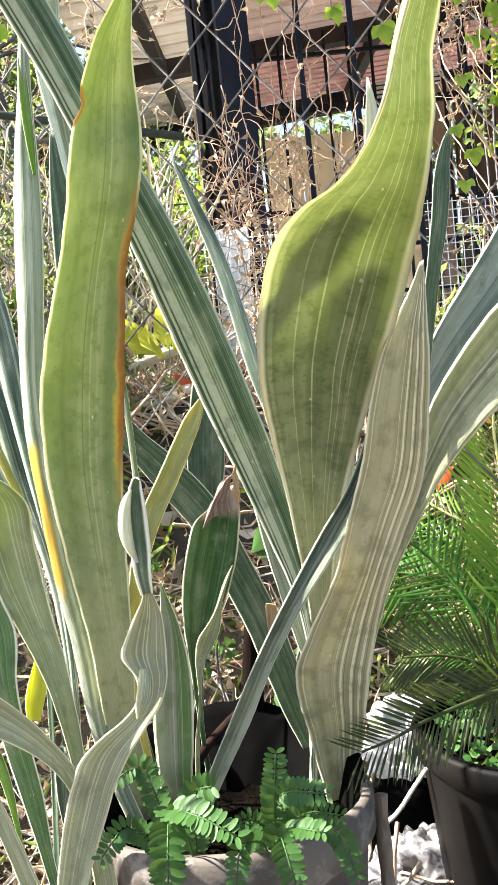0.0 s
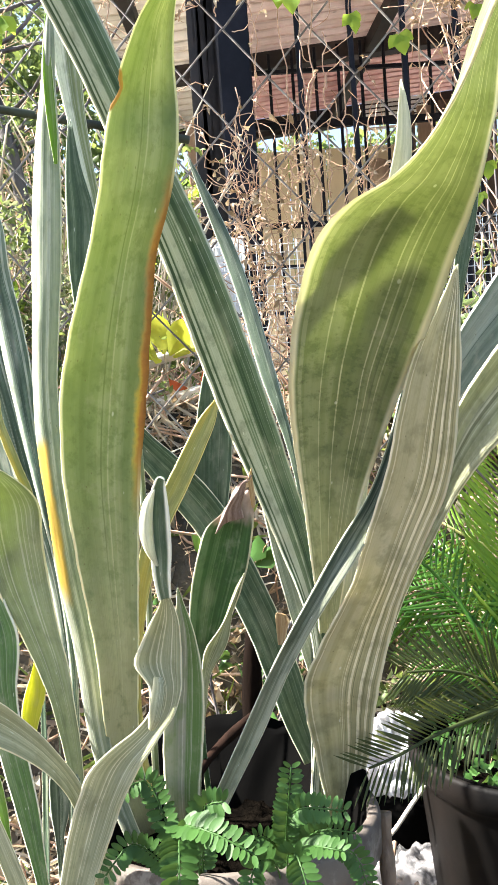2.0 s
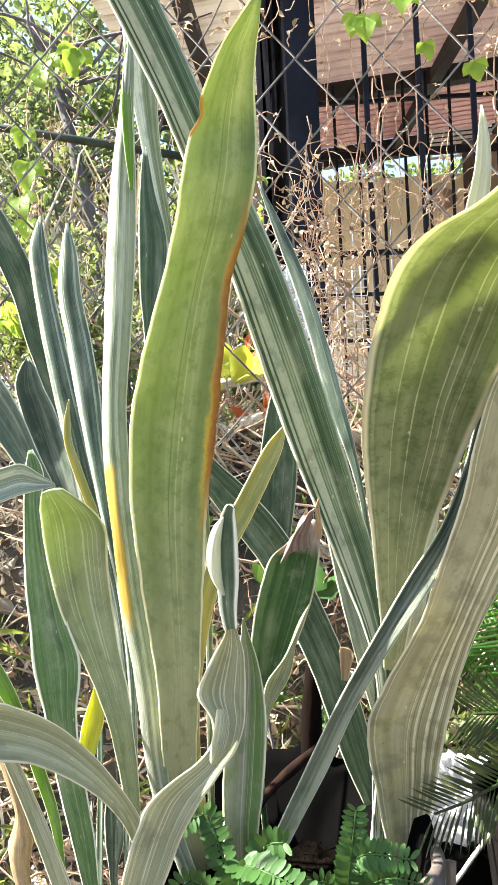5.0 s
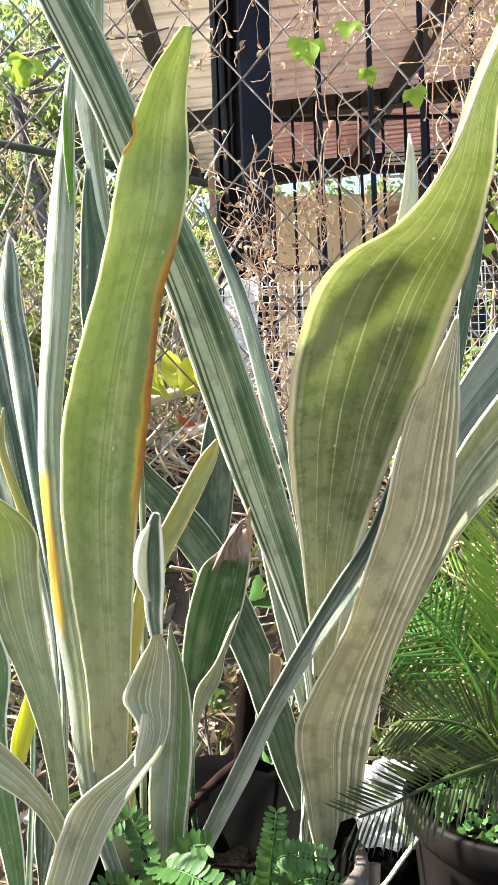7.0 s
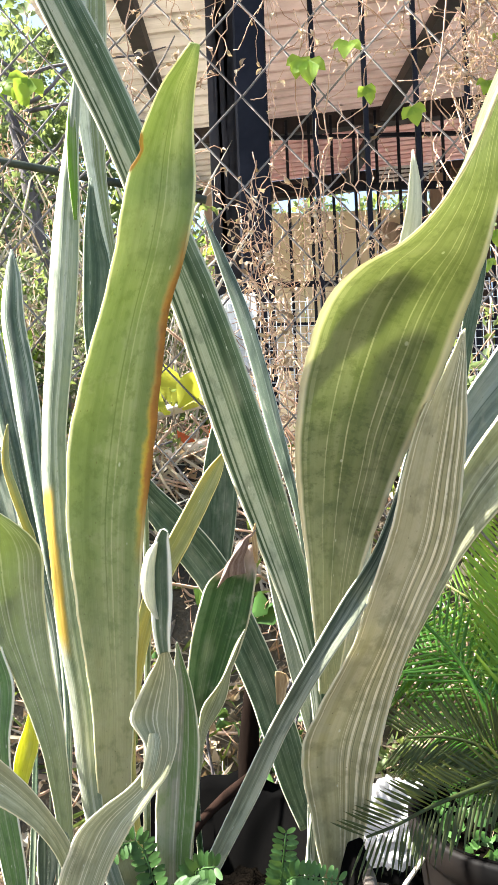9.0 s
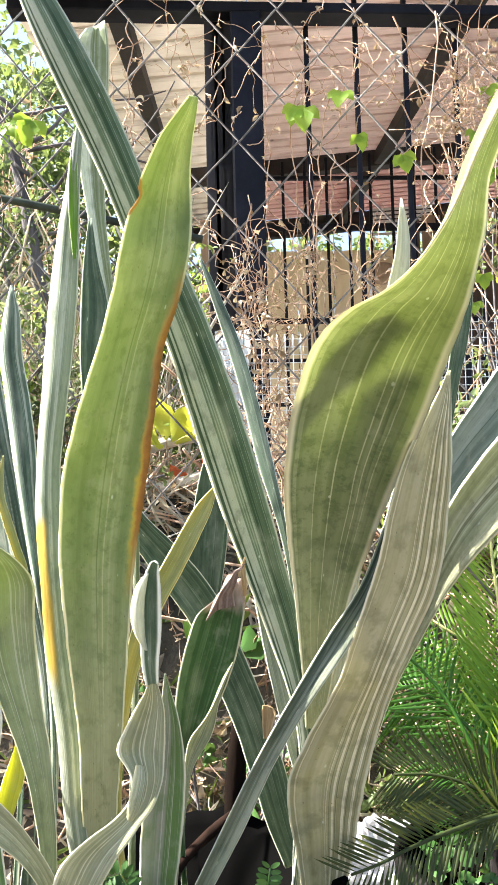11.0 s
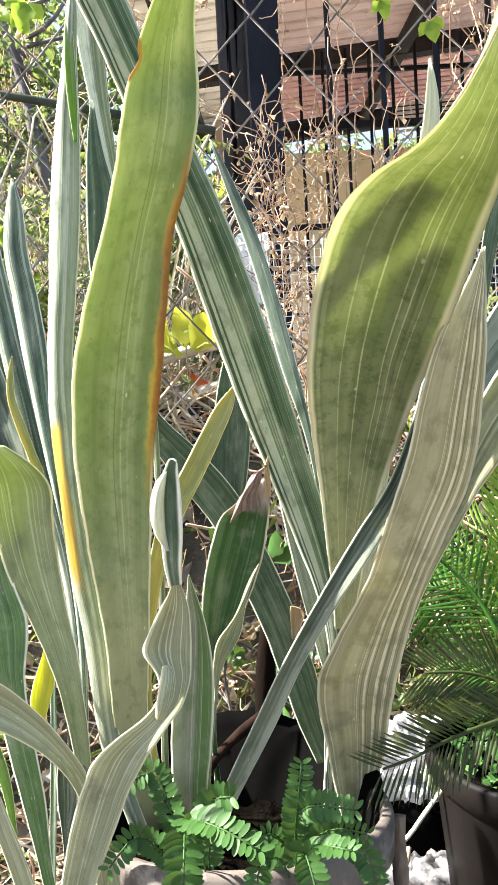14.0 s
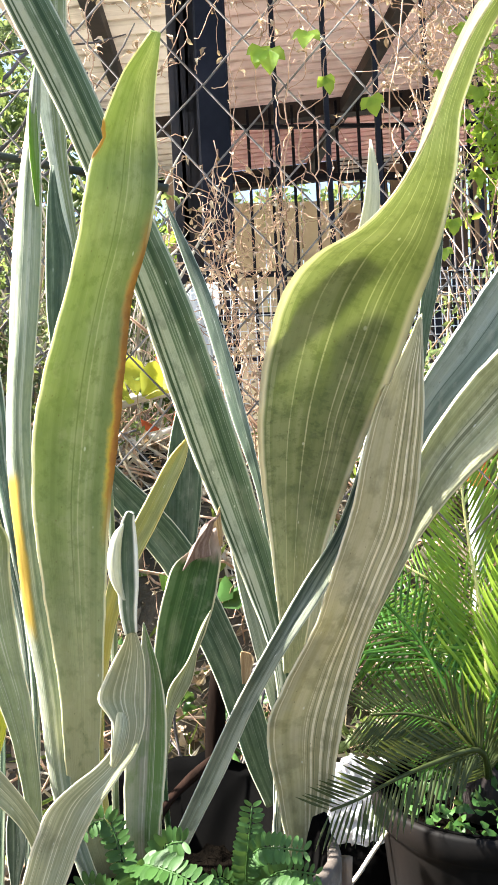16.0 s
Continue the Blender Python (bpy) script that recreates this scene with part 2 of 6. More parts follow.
LEAF_BRIGHT = leaf_material("leaf_bright", (0.52, 0.52, 0.07), (0.34, 0.38, 0.05), (0.70, 0.68, 0.20), (0.80, 0.76, 0.40), 0.3, 0.15, (0.75, 0.75, 0.06), 0.5)
LEAF_SHEATH = leaf_material("leaf_sheath", (0.42, 0.30, 0.16), (0.20, 0.12, 0.06), (0.62, 0.52, 0.36), (0.56, 0.42, 0.24), 0.5, 0.4, (0.5, 0.35, 0.12), 0.25, rough=0.6)
LEAF_WITHERED = leaf_material("leaf_withered", (0.25, 0.18, 0.155), (0.10, 0.060, 0.048), (0.46, 0.38, 0.34), (0.40, 0.32, 0.28), 0.5, 0.5, (0.45, 0.35, 0.28), 0.2, rough=0.7)
LEAF_OLIVE = leaf_material("leaf_olive", (0.33, 0.34, 0.20), (0.12, 0.13, 0.08), (0.60, 0.58, 0.42), CREAM_EDGE, 0.3, 0.3, (0.42, 0.48, 0.12), 0.28, tone=0.5, bands=((0.50, 0.03, "dark", 0.8), (0.42, 0.012, "dark", 0.7), (0.46, 0.010, "pale", 0.7), (0.57, 0.010, "pale", 0.6)))
# Dark bands right of 0.6 paint in the fold's shaded side; others are stripes.
LEAF_BANDED = leaf_material("leaf_banded", (0.13, 0.18, 0.115), (0.026, 0.055, 0.034), (0.48, 0.51, 0.42), (0.62, 0.60, 0.44), 0.45, 0.12, (0.4, 0.48, 0.2), 0.2, rough=0.34, tone=0.1,
                            bands=((0.04, 0.05, "pale", 0.7), (0.10, 0.035, "dark", 0.9), (0.16, 0.03, "pale", 0.8), (0.20, 0.018, "dark", 0.8), (0.31, 0.10, "pale", 0.75), (0.55, 0.020, "pale", 0.6), (0.665, 0.055, "dark", 0.95), (0.80, 0.09, "dark", 0.55), (0.945, 0.05, "base", 0.7)))
LEAF_BLUE = leaf_material("leaf_blue", (0.095, 0.128, 0.088), (0.026, 0.040, 0.032), (0.31, 0.34, 0.28), (0.62, 0.64, 0.54), 0.4, 0.15, (0.3, 0.38, 0.2), 0.15, rough=0.33, tone=0.6)
# Lighter copy of LEAF_BLUE: the sky's sheen is put into the colour.
LEAF_SKY = leaf_material("leaf_sky", (0.17, 0.21, 0.17), (0.06, 0.085, 0.07), (0.42, 0.46, 0.42), (0.66, 0.67, 0.58), 0.3, 0.15, (0.3, 0.38, 0.2), 0.15, rough=0.28, tone=0.5, bands=((0.30, 0.20, "pale", 0.45), (0.50, 0.012, "dark", 0.7)))
LEAF_DARK = leaf_material("leaf_dark", (0.085, 0.125, 0.078), (0.03, 0.055, 0.036), (0.27, 0.33, 0.22), (0.74, 0.72, 0.54), 0.5, 0.35, (0.22, 0.34, 0.10), 0.2, edge=0.03, rough=0.36)
LEAF_WHITE_EDGE = leaf_material("leaf_white_edge", (0.11, 0.155, 0.095), (0.04, 0.07, 0.045), (0.30, 0.36, 0.24), (0.84, 0.82, 0.70), 0.4, 0.3, (0.25, 0.36, 0.10), 0.2, edge=0.22, rough=0.36)
LEAF_DRY_TIP = leaf_material("leaf_dry_tip", (0.050, 0.106, 0.035), (0.025, 0.054, 0.022), (0.168, 0.240, 0.114), (0.70, 0.68, 0.48), 0.25, 0.35, (0.22, 0.34, 0.10), 0.2, dry=0.215, edge=0.04, bands=((0.06, 0.13, "pale", 0.55), (0.36, 0.012, "pale", 0.5), (0.75, 0.02, "pale", 0.4)))
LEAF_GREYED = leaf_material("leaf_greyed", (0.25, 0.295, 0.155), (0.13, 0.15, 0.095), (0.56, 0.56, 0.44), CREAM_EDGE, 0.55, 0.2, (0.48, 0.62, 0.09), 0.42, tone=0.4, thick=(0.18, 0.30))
# Its wide pale band paints the lit left half of the leaf.
LEAF_TORN = leaf_material("leaf_torn", (0.21, 0.255, 0.13), (0.12, 0.15, 0.08), (0.74, 0.75, 0.66), CREAM_EDGE, 0.4, 0.2, (0.42, 0.50, 0.14), 0.3, tone=0.4, bands=((0.20, 0.25, "pale", 0.85),))
LEAF_YELLOW = leaf_material("leaf_yellow", (0.27, 0.30, 0.13), (0.15, 0.17, 0.07), (0.57, 0.54, 0.30), (0.82, 0.70, 0.36), 0.4, 0.2, (0.62, 0.54, 0.10), 0.3, yellow=0.4, edge=0.05)


def foliage_material(name, a, b, glow, share=0.4, rough=0.5):
    k = Nodes(name)
    r = k.island()
    col = k.mix(r, a, b)
    col = k.mix(k.math("MULTIPLY", k.noise(k.world_place(), 60.0), 0.5), col, (a[0] * 0.5, a[1] * 0.5, a[2] * 0.5))
    k.see_through(k.mix(0.6, col, glow), share)
    return k.done(col, rough, 0.0, 0.25)


def plain_material(name, a, b, scale=20.0, rough=0.6, metal=0.0, relief=0.3, depth=0.002, stretch=(1, 1, 1), spec=0.5):
    """Two tones mixed at two scales, with fine relief."""
    k = Nodes(name)
    p = k.tree.nodes.new("ShaderNodeMapping")
    k.put(p.inputs["Vector"], k.place())
    p.inputs["Scale"].default_value = stretch
    coarse = k.noise(p.outputs[0], scale * 0.2, 4.0)
    fine = k.noise(p.outputs[0], scale, 5.0, 0.65)
    col = k.mix(k.step(k.math("ADD", k.math("MULTIPLY", coarse, 0.6), k.math("MULTIPLY", fine, 0.4)), 0.35, 0.65), a, b)
    k.bump(fine, relief, depth)
    return k.done(col, rough, metal, spec)


HEDGE = foliage_material("hedge_leaf", (0.016, 0.036, 0.018), (0.17, 0.215, 0.115), (0.36, 0.46, 0.12), 0.32)
WEED = foliage_material("weed_leaf", (0.026, 0.075, 0.016), (0.055, 0.125, 0.028), (0.20, 0.33, 0.06), 0.20)
BUSH = foliage_material("bush_leaf", (0.05, 0.085, 0.025), (0.19, 0.24, 0.09), (0.36, 0.45, 0.10), 0.35)
VINE_LEAF = foliage_material("vine_leaf", (0.12, 0.22, 0.04), (0.25, 0.38, 0.05), (0.6, 0.8, 0.08), 0.55)
PALE_LEAF = foliage_material("pale_bush_leaf", (0.08, 0.115, 0.06), (0.40, 0.43, 0.28), (0.48, 0.54, 0.20), 0.32)
FROND = foliage_material("frond", (0.014, 0.055, 0.012), (0.085, 0.215, 0.035), (0.28, 0.55, 0.04), 0.38, 0.28)
# Front fronds against the light: their dimness is put into the colour.
FROND_SHADED = foliage_material("shaded_frond", (0.022, 0.034, 0.012), (0.06, 0.075, 0.022), (0.25, 0.30, 0.04), 0.25, 0.5)
# Sunlit fronds: the sun's brightness is painted in as a paler green.
FROND_LIGHT = foliage_material("frond_light", (0.05, 0.17, 0.02), (0.26, 0.44, 0.06), (0.52, 0.70, 0.08), 0.45, 0.30)
STALK_YELLOW = plain_material("yellow_stalk", (0.40, 0.40, 0.12), (0.55, 0.52, 0.20), 60.0, 0.5)
DRY_LEAF = foliage_material("dry_leaf", (0.22, 0.14, 0.08), (0.70, 0.60, 0.45), (0.5, 0.35, 0.15), 0.2, 0.7)
GRASS = foliage_material("grass", (0.06, 0.11, 0.02), (0.22, 0.30, 0.08), (0.4, 0.5, 0.08), 0.35)
STRAW = foliage_material("straw", (0.20, 0.16, 0.11), (0.72, 0.67, 0.55), (0.6, 0.5, 0.3), 0.25, 0.7)
YELLOW_LEAF = foliage_material("yellow_green_leaf", (0.30, 0.36, 0.05), (0.52, 0.52, 0.07), (0.80, 0.80, 0.08), 0.5)
RED_LEAF = foliage_material("red_leaf", (0.45, 0.08, 0.03), (0.65, 0.16, 0.05), (0.8, 0.2, 0.05), 0.4)
TWIG = plain_material("dry_twig", (0.27, 0.15, 0.085), (0.56, 0.39, 0.27), 60.0, 0.8)
STEM_GREY = plain_material("grey_bark", (0.06, 0.052, 0.052), (0.18, 0.16, 0.155), 40.0, 0.9, relief=0.8, depth=0.01, stretch=(1, 1, 0.25))
DRY_STEM = plain_material("dry_stem", (0.07, 0.045, 0.030), (0.29, 0.21, 0.145), 60.0, 0.85, relief=0.8, depth=0.004, stretch=(1, 1, 0.15))
GALVANISED = plain_material("galvanised_wire", (0.075, 0.062, 0.052), (0.26, 0.242, 0.22), 45.0, 0.65, 0.0, spec=0.25)
RAIL_GREEN = plain_material("grey_green_rail_paint", (0.018, 0.024, 0.018), (0.050, 0.062, 0.046), 40.0, 0.5, spec=0.2)
DARK_WOOD = plain_material("dark_weathered_wood", (0.035, 0.022, 0.016), (0.15, 0.095, 0.065), 25.0, 0.85, stretch=(1, 1, 0.12))
BLACK_STEEL = plain_material("black_steel", (0.006, 0.0065, 0.010), (0.014, 0.014, 0.020), 30.0, 0.55, relief=0.15, spec=0.12)
RUST_STEEL = plain_material("rusty_dark_steel", (0.012, 0.010, 0.010), (0.035, 0.024, 0.020), 30.0, 0.75)
def roof_material(name, a, b, share=0.2):
    """Thin weathered sheet that lets some daylight through."""
    k = Nodes(name)
    p = k.world_place()
    dirt = k.noise(p, 3.0, 4.0)
    streak = k.noise(p, 22.0, 4.0, 0.65)
    col = k.mix(k.step(k.math("ADD", k.math("MULTIPLY", dirt, 0.6), k.math("MULTIPLY", streak, 0.4)), 0.35, 0.65), a, b)
    # grime in long streaks and dark specks
    q = k.tree.nodes.new("ShaderNodeMapping")
    k.put(q.inputs["Vector"], p)
    q.inputs["Scale"].default_value = (1.5, 22.0, 1.0)
    grime = k.noise(q.outputs[0], 1.6, 4.0, 0.65)
    col = k.mix(k.math("MULTIPLY", k.step(grime, 0.48, 0.74), 0.42), col, (a[0] * 0.40, a[1] * 0.37, a[2] * 0.34))
    col = k.mix(k.math("MULTIPLY", k.step(k.cells(p, 9.0), 0.12, 0.04), 0.6), col, (0.10, 0.07, 0.05))
    k.bump(streak, 0.1, 0.002)
    k.see_through(col, share)
    return k.done(col, 0.6)


ROOF_CREAM = roof_material("cream_roof_sheet", (0.66, 0.60, 0.53), (0.76, 0.71, 0.64), 0.24)
ROOF_PINK = roof_material("pink_roof_sheet", (0.62, 0.49, 0.45), (0.74, 0.62, 0.58), 0.17)
ROOF_RED = roof_material("red_roof_sheet", (0.56, 0.36, 0.33), (0.68, 0.49, 0.45))
TAN_WALL = plain_material("tan_plywood", (0.62, 0.48, 0.29), (0.74, 0.60, 0.40), 10.0, 0.7, stretch=(1, 1, 0.2))
WOOD = plain_material("weathered_wood", (0.22, 0.14, 0.09), (0.42, 0.30, 0.20), 25.0, 0.8, stretch=(1, 1, 0.12))
WHITE_WIRE = plain_material("white_wire", (0.72, 0.72, 0.70), (0.82, 0.82, 0.80), 30.0, 0.5)
def pot_material():
    """Weathered pot: dull grey-brown with lime bloom and brown water stains."""
    k = Nodes("weathered_pot")
    p = k.place()
    fine = k.noise(p, 60.0, 5.0, 0.65)
    col = k.mix(k.step(k.noise(p, 14.0, 4.0), 0.38, 0.62), (0.060, 0.048, 0.040), (0.125, 0.105, 0.088))
    col = k.mix(k.math("MULTIPLY", k.step(k.noise(p, 30.0, 5.0, 0.7), 0.52, 0.66), 0.6), col, (0.22, 0.20, 0.175))
    col = k.mix(k.math("MULTIPLY", k.step(k.cells(p, 22.0), 0.22, 0.08), 0.5), col, (0.035, 0.022, 0.016))
    k.bump(fine, 0.5, 0.002)
    return k.done(col, 0.8, 0.0, 0.3)


POT_GREY = pot_material()
POT_BLACK = plain_material("black_pot", (0.003, 0.003, 0.003), (0.010, 0.008, 0.007), 14.0, 0.6, relief=0.4, spec=0.08)
# Near-black for gaps where the shade is put into the colour.
SHADE_BLACK = plain_material("shade_black", (0.0012, 0.0012, 0.0012), (0.003, 0.0028, 0.0025), 18.0, 0.9, spec=0.02)
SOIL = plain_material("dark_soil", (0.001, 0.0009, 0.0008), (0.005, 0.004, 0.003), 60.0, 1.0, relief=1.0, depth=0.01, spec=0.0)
LITTER_GROUND = plain_material("dry_ground", (0.022, 0.020, 0.014), (0.11, 0.090, 0.062), 14.0, 0.95, relief=1.0, depth=0.02)
PALE_WOOD = plain_material("pale_dry_wood", (0.42, 0.36, 0.28), (0.66, 0.60, 0.50), 40.0, 0.85)
STONE = plain_material("pale_stone", (0.34, 0.32, 0.29), (0.60, 0.57, 0.52), 20.0, 0.9, relief=0.8, depth=0.01)
BOUNCE_PALE = plain_material("bounce_pale", (0.42, 0.40, 0.37), (0.58, 0.56, 0.52), 12.0, 0.9)
DARK_BARK = plain_material("dark_scaly_bark", (0.004, 0.0025, 0.002), (0.016, 0.008, 0.006), 40.0, 0.9, relief=0.5, depth=0.004, stretch=(1, 1, 0.2))
RED_BARK = plain_material("red_brown_rot", (0.005, 0.003, 0.002), (0.020, 0.011, 0.008), 40.0, 0.95, relief=0.6, depth=0.004, stretch=(1, 1, 0.2), spec=0.05)


def plastic_material(name, shadow, light):
    k = Nodes(name)
    f = k.noise(k.place(), 30.0, 4.0)
    k.bump(f, 0.6, 0.006)
    # Noise paints crease shadows and lit film into the colour.
    crease = k.step(k.noise(k.place(), 38.0, 4.0, 0.6), 0.36, 0.60)
    col = k.mix(crease, shadow, light)
    k.see_through(col, 0.35)
    return k.done(col, 0.25, 0.0, 0.6)


PLASTIC = plastic_material("clear_plastic", (0.07, 0.07, 0.072), (0.30, 0.29, 0.29))
WHITE_PLASTIC = plastic_material("white_plastic", (0.55, 0.55, 0.56), (0.82, 0.82, 0.84))


# ---- building helpers ----
def part(name, bm, material, parent=None, label="", smooth=True):
    me = bpy.data.meshes.new(name)
    bm.to_mesh(me)
    bm.free()
    return part_mesh(name, me, material, parent, label, smooth)


def part_mesh(name, me, material, parent=None, label="", smooth=True):
    me.materials.append(material)
    if smooth:
        me.polygons.foreach_set("use_smooth", [True] * len(me.polygons))
    ob = new(name, me)
    ob.parent = parent
    if label:
        ob["label"] = label
    return ob


def thing(name, label, category, at=(0, 0, 0), group="", kind=""):
    ob = new(name)
    ob.empty_display_size = 0.05
    ob.location = at
    return tagged(ob, label, category, group, kind)


def raw(name, verts, faces, material, parent=None, label="", smooth=True):
    me = bpy.data.meshes.new(name)
    me.from_pydata([tuple(v) for v in verts], [], faces)
    me.update()
    return part_mesh(name, me, material, parent, label, smooth)


def box(bm, lo, hi, bevel=0.0):
    m = Matrix.LocRotScale([(a + b) / 2 for a, b in zip(lo, hi)], None, [b - a for a, b in zip(lo, hi)])
    made = bmesh.ops.create_cube(bm, size=1, matrix=m)
    if bevel:
        edges = list({e for v in made["verts"] for e in v.link_edges})
        bmesh.ops.bevel(bm, geom=edges, offset=bevel, segments=2, affect="EDGES")


def beam(bm, a, b, wide, high, bevel=0.003):
    """A squared bar from a to b."""
    a, b = Vector(a), Vector(b)
    turn = (b - a).to_track_quat("Y", "Z").to_matrix().to_4x4()
    m = Matrix.Translation((a + b) / 2) @ turn @ Matrix.Diagonal((wide, (b - a).length, high, 1))
    made = bmesh.ops.create_cube(bm, size=1, matrix=m)
    if bevel:
        edges = list({e for v in made["verts"] for e in v.link_edges})
        bmesh.ops.bevel(bm, geom=edges, offset=bevel, segments=1, affect="EDGES")


def tube(verts, faces, line, radii, sides=6):
    """Adds a round tube along a line of points to verts and faces."""
    line = [Vector(p) for p in line]
    first = len(verts)
    side = Vector((1, 0, 0.2))
    for i, p in enumerate(line):
        t = (line[min(i + 1, len(line) - 1)] - line[max(i - 1, 0)]).normalized()
        side = side - t * side.dot(t)
        if side.length < 1e-4:
            side = t.orthogonal()
        side.normalize()
        other = t.cross(side)
        r = radii if isinstance(radii, float) else radii[i]
        for j in range(sides):
            a = 2 * math.pi * j / sides
            verts.append(p + (side * math.cos(a) + other * math.sin(a)) * r)
    for i in range(len(line) - 1):
        for j in range(sides):
            a, b = first + i * sides + j, first + i * sides + (j + 1) % sides
            faces.append((a, b, b + sides, a + sides))
    faces.append(tuple(first + j for j in reversed(range(sides))))
    faces.append(tuple(first + (len(line) - 1) * sides + j for j in range(sides)))


def smooth_line(points, steps):
    """Catmull-Rom through points of any dimension, evenly in chord length."""
    p = np.array(points, float)
    d = np.r_[0, np.cumsum(np.maximum(np.linalg.norm(np.diff(p[:, :3], axis=0), axis=1), 1e-5))]
    m = np.gradient(p, d, axis=0)
    s = np.linspace(0, d[-1], steps)
    i = np.clip(np.searchsorted(d, s, side="right") - 1, 0, len(d) - 2)
    h = (d[i + 1] - d[i])[:, None]
    t = ((s - d[i]) / (d[i + 1] - d[i]))[:, None]
    q = (2 * t**3 - 3 * t**2 + 1) * p[i] + (t**3 - 2 * t**2 + t) * h * m[i] + (-2 * t**3 + 3 * t**2) * p[i + 1] + (t**3 - t**2) * h * m[i + 1]
    return q, s


rnd = random.Random(7)


def wander(start, heading, length, steps, bend, rng, droop=0.0):
    """A crooked line, as a twig or vine grows."""
    p, h = Vector(start), Vector(heading).normalized()
    line = [p.copy()]
    for _ in range(steps):
        h = (h + Vector((rng.gauss(0, bend), rng.gauss(0, bend * 0.6), rng.gauss(0, bend) - droop))).normalized()
        p = p + h * (length / steps)
        line.append(p.copy())
    return line


def blade(verts, faces, base, along, across, length, width, fold=0.15, bow=0.1):
    """One small pointed leaf with a middle fold: 8 points."""
    n = along.cross(across).normalized()
    i = len(verts)
    for t, w, h in ((0.0, 0.12, 0.0), (0.4, 1.0, bow), (0.75, 0.7, bow * 0.7)):
        c = base + along * (length * t) + n * (length * h)
        verts.extend((c - across * (width * w / 2) + n * (width * fold), c, c + across * (width * w / 2) + n * (width * fold)))
    verts.append(base + along * length - n * (length * bow * 0.5))
    for a in (0, 3):
        faces.append((i + a, i + a + 1, i + a + 4, i + a + 3))
        faces.append((i + a + 1, i + a + 2, i + a + 5, i + a + 4))
    faces.append((i + 6, i + 7, i + 9))
    faces.append((i + 7, i + 8, i + 9))


def spray(verts, faces, count, centre, spread, size, rng, up=0.3):
    """Many small leaves scattered in a soft ball."""
    for _ in range(count):
        g = [rng.gauss(0, 0.45) for _ in range(3)]
        p = Vector([c + s * k for c, s, k in zip(centre, spread, g)])
        a = Vector((rng.uniform(-1, 1), rng.uniform(-1, 1), rng.uniform(-1, 1) + up)).normalized()
        b = a.cross(Vector((rng.uniform(-1, 1), rng.uniform(-1, 1), rng.uniform(-1, 1)))).normalized()
        k = size * rng.uniform(0.6, 1.3)
        blade(verts, faces, p, a, b, k, k * rng.uniform(0.4, 0.6))


def leaflet_mesh(name, width, material, fold=0.2, bow=0.04):
    """One leaflet of unit length along Y, to be shared by many objects."""
    v, f = [], []
    blade(v, f, Vector((0, 0, 0)), Vector((0, 1, 0)), Vector((1, 0, 0)), 1.0, width, fold, bow)
    me = bpy.data.meshes.new(name)
    me.from_pydata([tuple(p) for p in v], [], f)
    me.materials.append(material)
    me.polygons.foreach_set("use_smooth", [True] * len(me.polygons))
    return me


def oval_leaflet_mesh(name, width, material):
    """One broad oval leaflet of unit length along Y, dished along its middle."""
    v, f = [], []
    rows = ((0.0, 0.30), (0.14, 0.78), (0.38, 1.0), (0.66, 0.98), (0.88, 0.66), (1.0, 0.18))
    for y, w in rows:
        for x in (-0.5, 0.0, 0.5):
            v.append((x * w * width, y, 0.06 * width * abs(x) * 2 + 0.05 * math.sin(3 * y)))
    for i in range(len(rows) - 1):
        for j in (0, 1):
            a = i * 3 + j
            f.append((a, a + 1, a + 4, a + 3))
    me = bpy.data.meshes.new(name)
    me.from_pydata(v, [], f)
    me.materials.append(material)
    me.polygons.foreach_set("use_smooth", [True] * len(me.polygons))
    return me


def set_leaflet(me, parent, base, along, across, length):
    n = along.cross(across).normalized()
    across = n.cross(along).normalized() * -1 if n.cross(along).dot(across) < 0 else n.cross(along).normalized()
    ob = new("leaflet", me)
    ob.parent = parent
    m = Matrix((across, along, across.cross(along))).transposed().to_4x4()
    ob.matrix_basis = Matrix.Translation(base) @ m @ Matrix.Scale(length, 4)
    return ob


# ---- ground ----
def ground_height(x, y):
    """Flat by the pots, then a steep bank up to the level of the shed."""
    t = min(max((y - 1.14) / 0.36, 0.0), 1.0)
    z = 0.10 + 0.74 * t * t * (3 - 2 * t)
    return z + 0.035 * noise.noise(Vector((x * 4.2, y * 4.2, 0.3))) * min(1.0, 0.3 + abs(y))


def build_ground():
    xs = np.r_[-60, -30, -15, -8, -5, np.linspace(-3, 3, 90), 5, 8, 15, 30, 60]
    ys = np.r_[-60, -30, -12, -5, -2.5, np.linspace(-1.5, 4.5, 100), 6, 8, 12, 20, 35, 60]
    verts = [(x, y, ground_height(x, y)) for y in ys for x in xs]
    w = len(xs)
    faces = [(j * w + i, j * w + i + 1, (j + 1) * w + i + 1, (j + 1) * w + i) for j in range(len(ys) - 1) for i in range(w - 1)]
    tagged(raw("ground", verts, faces, LITTER_GROUND), "dry earth bank covered with leaf litter", "ground", kind="structure")


build_ground()


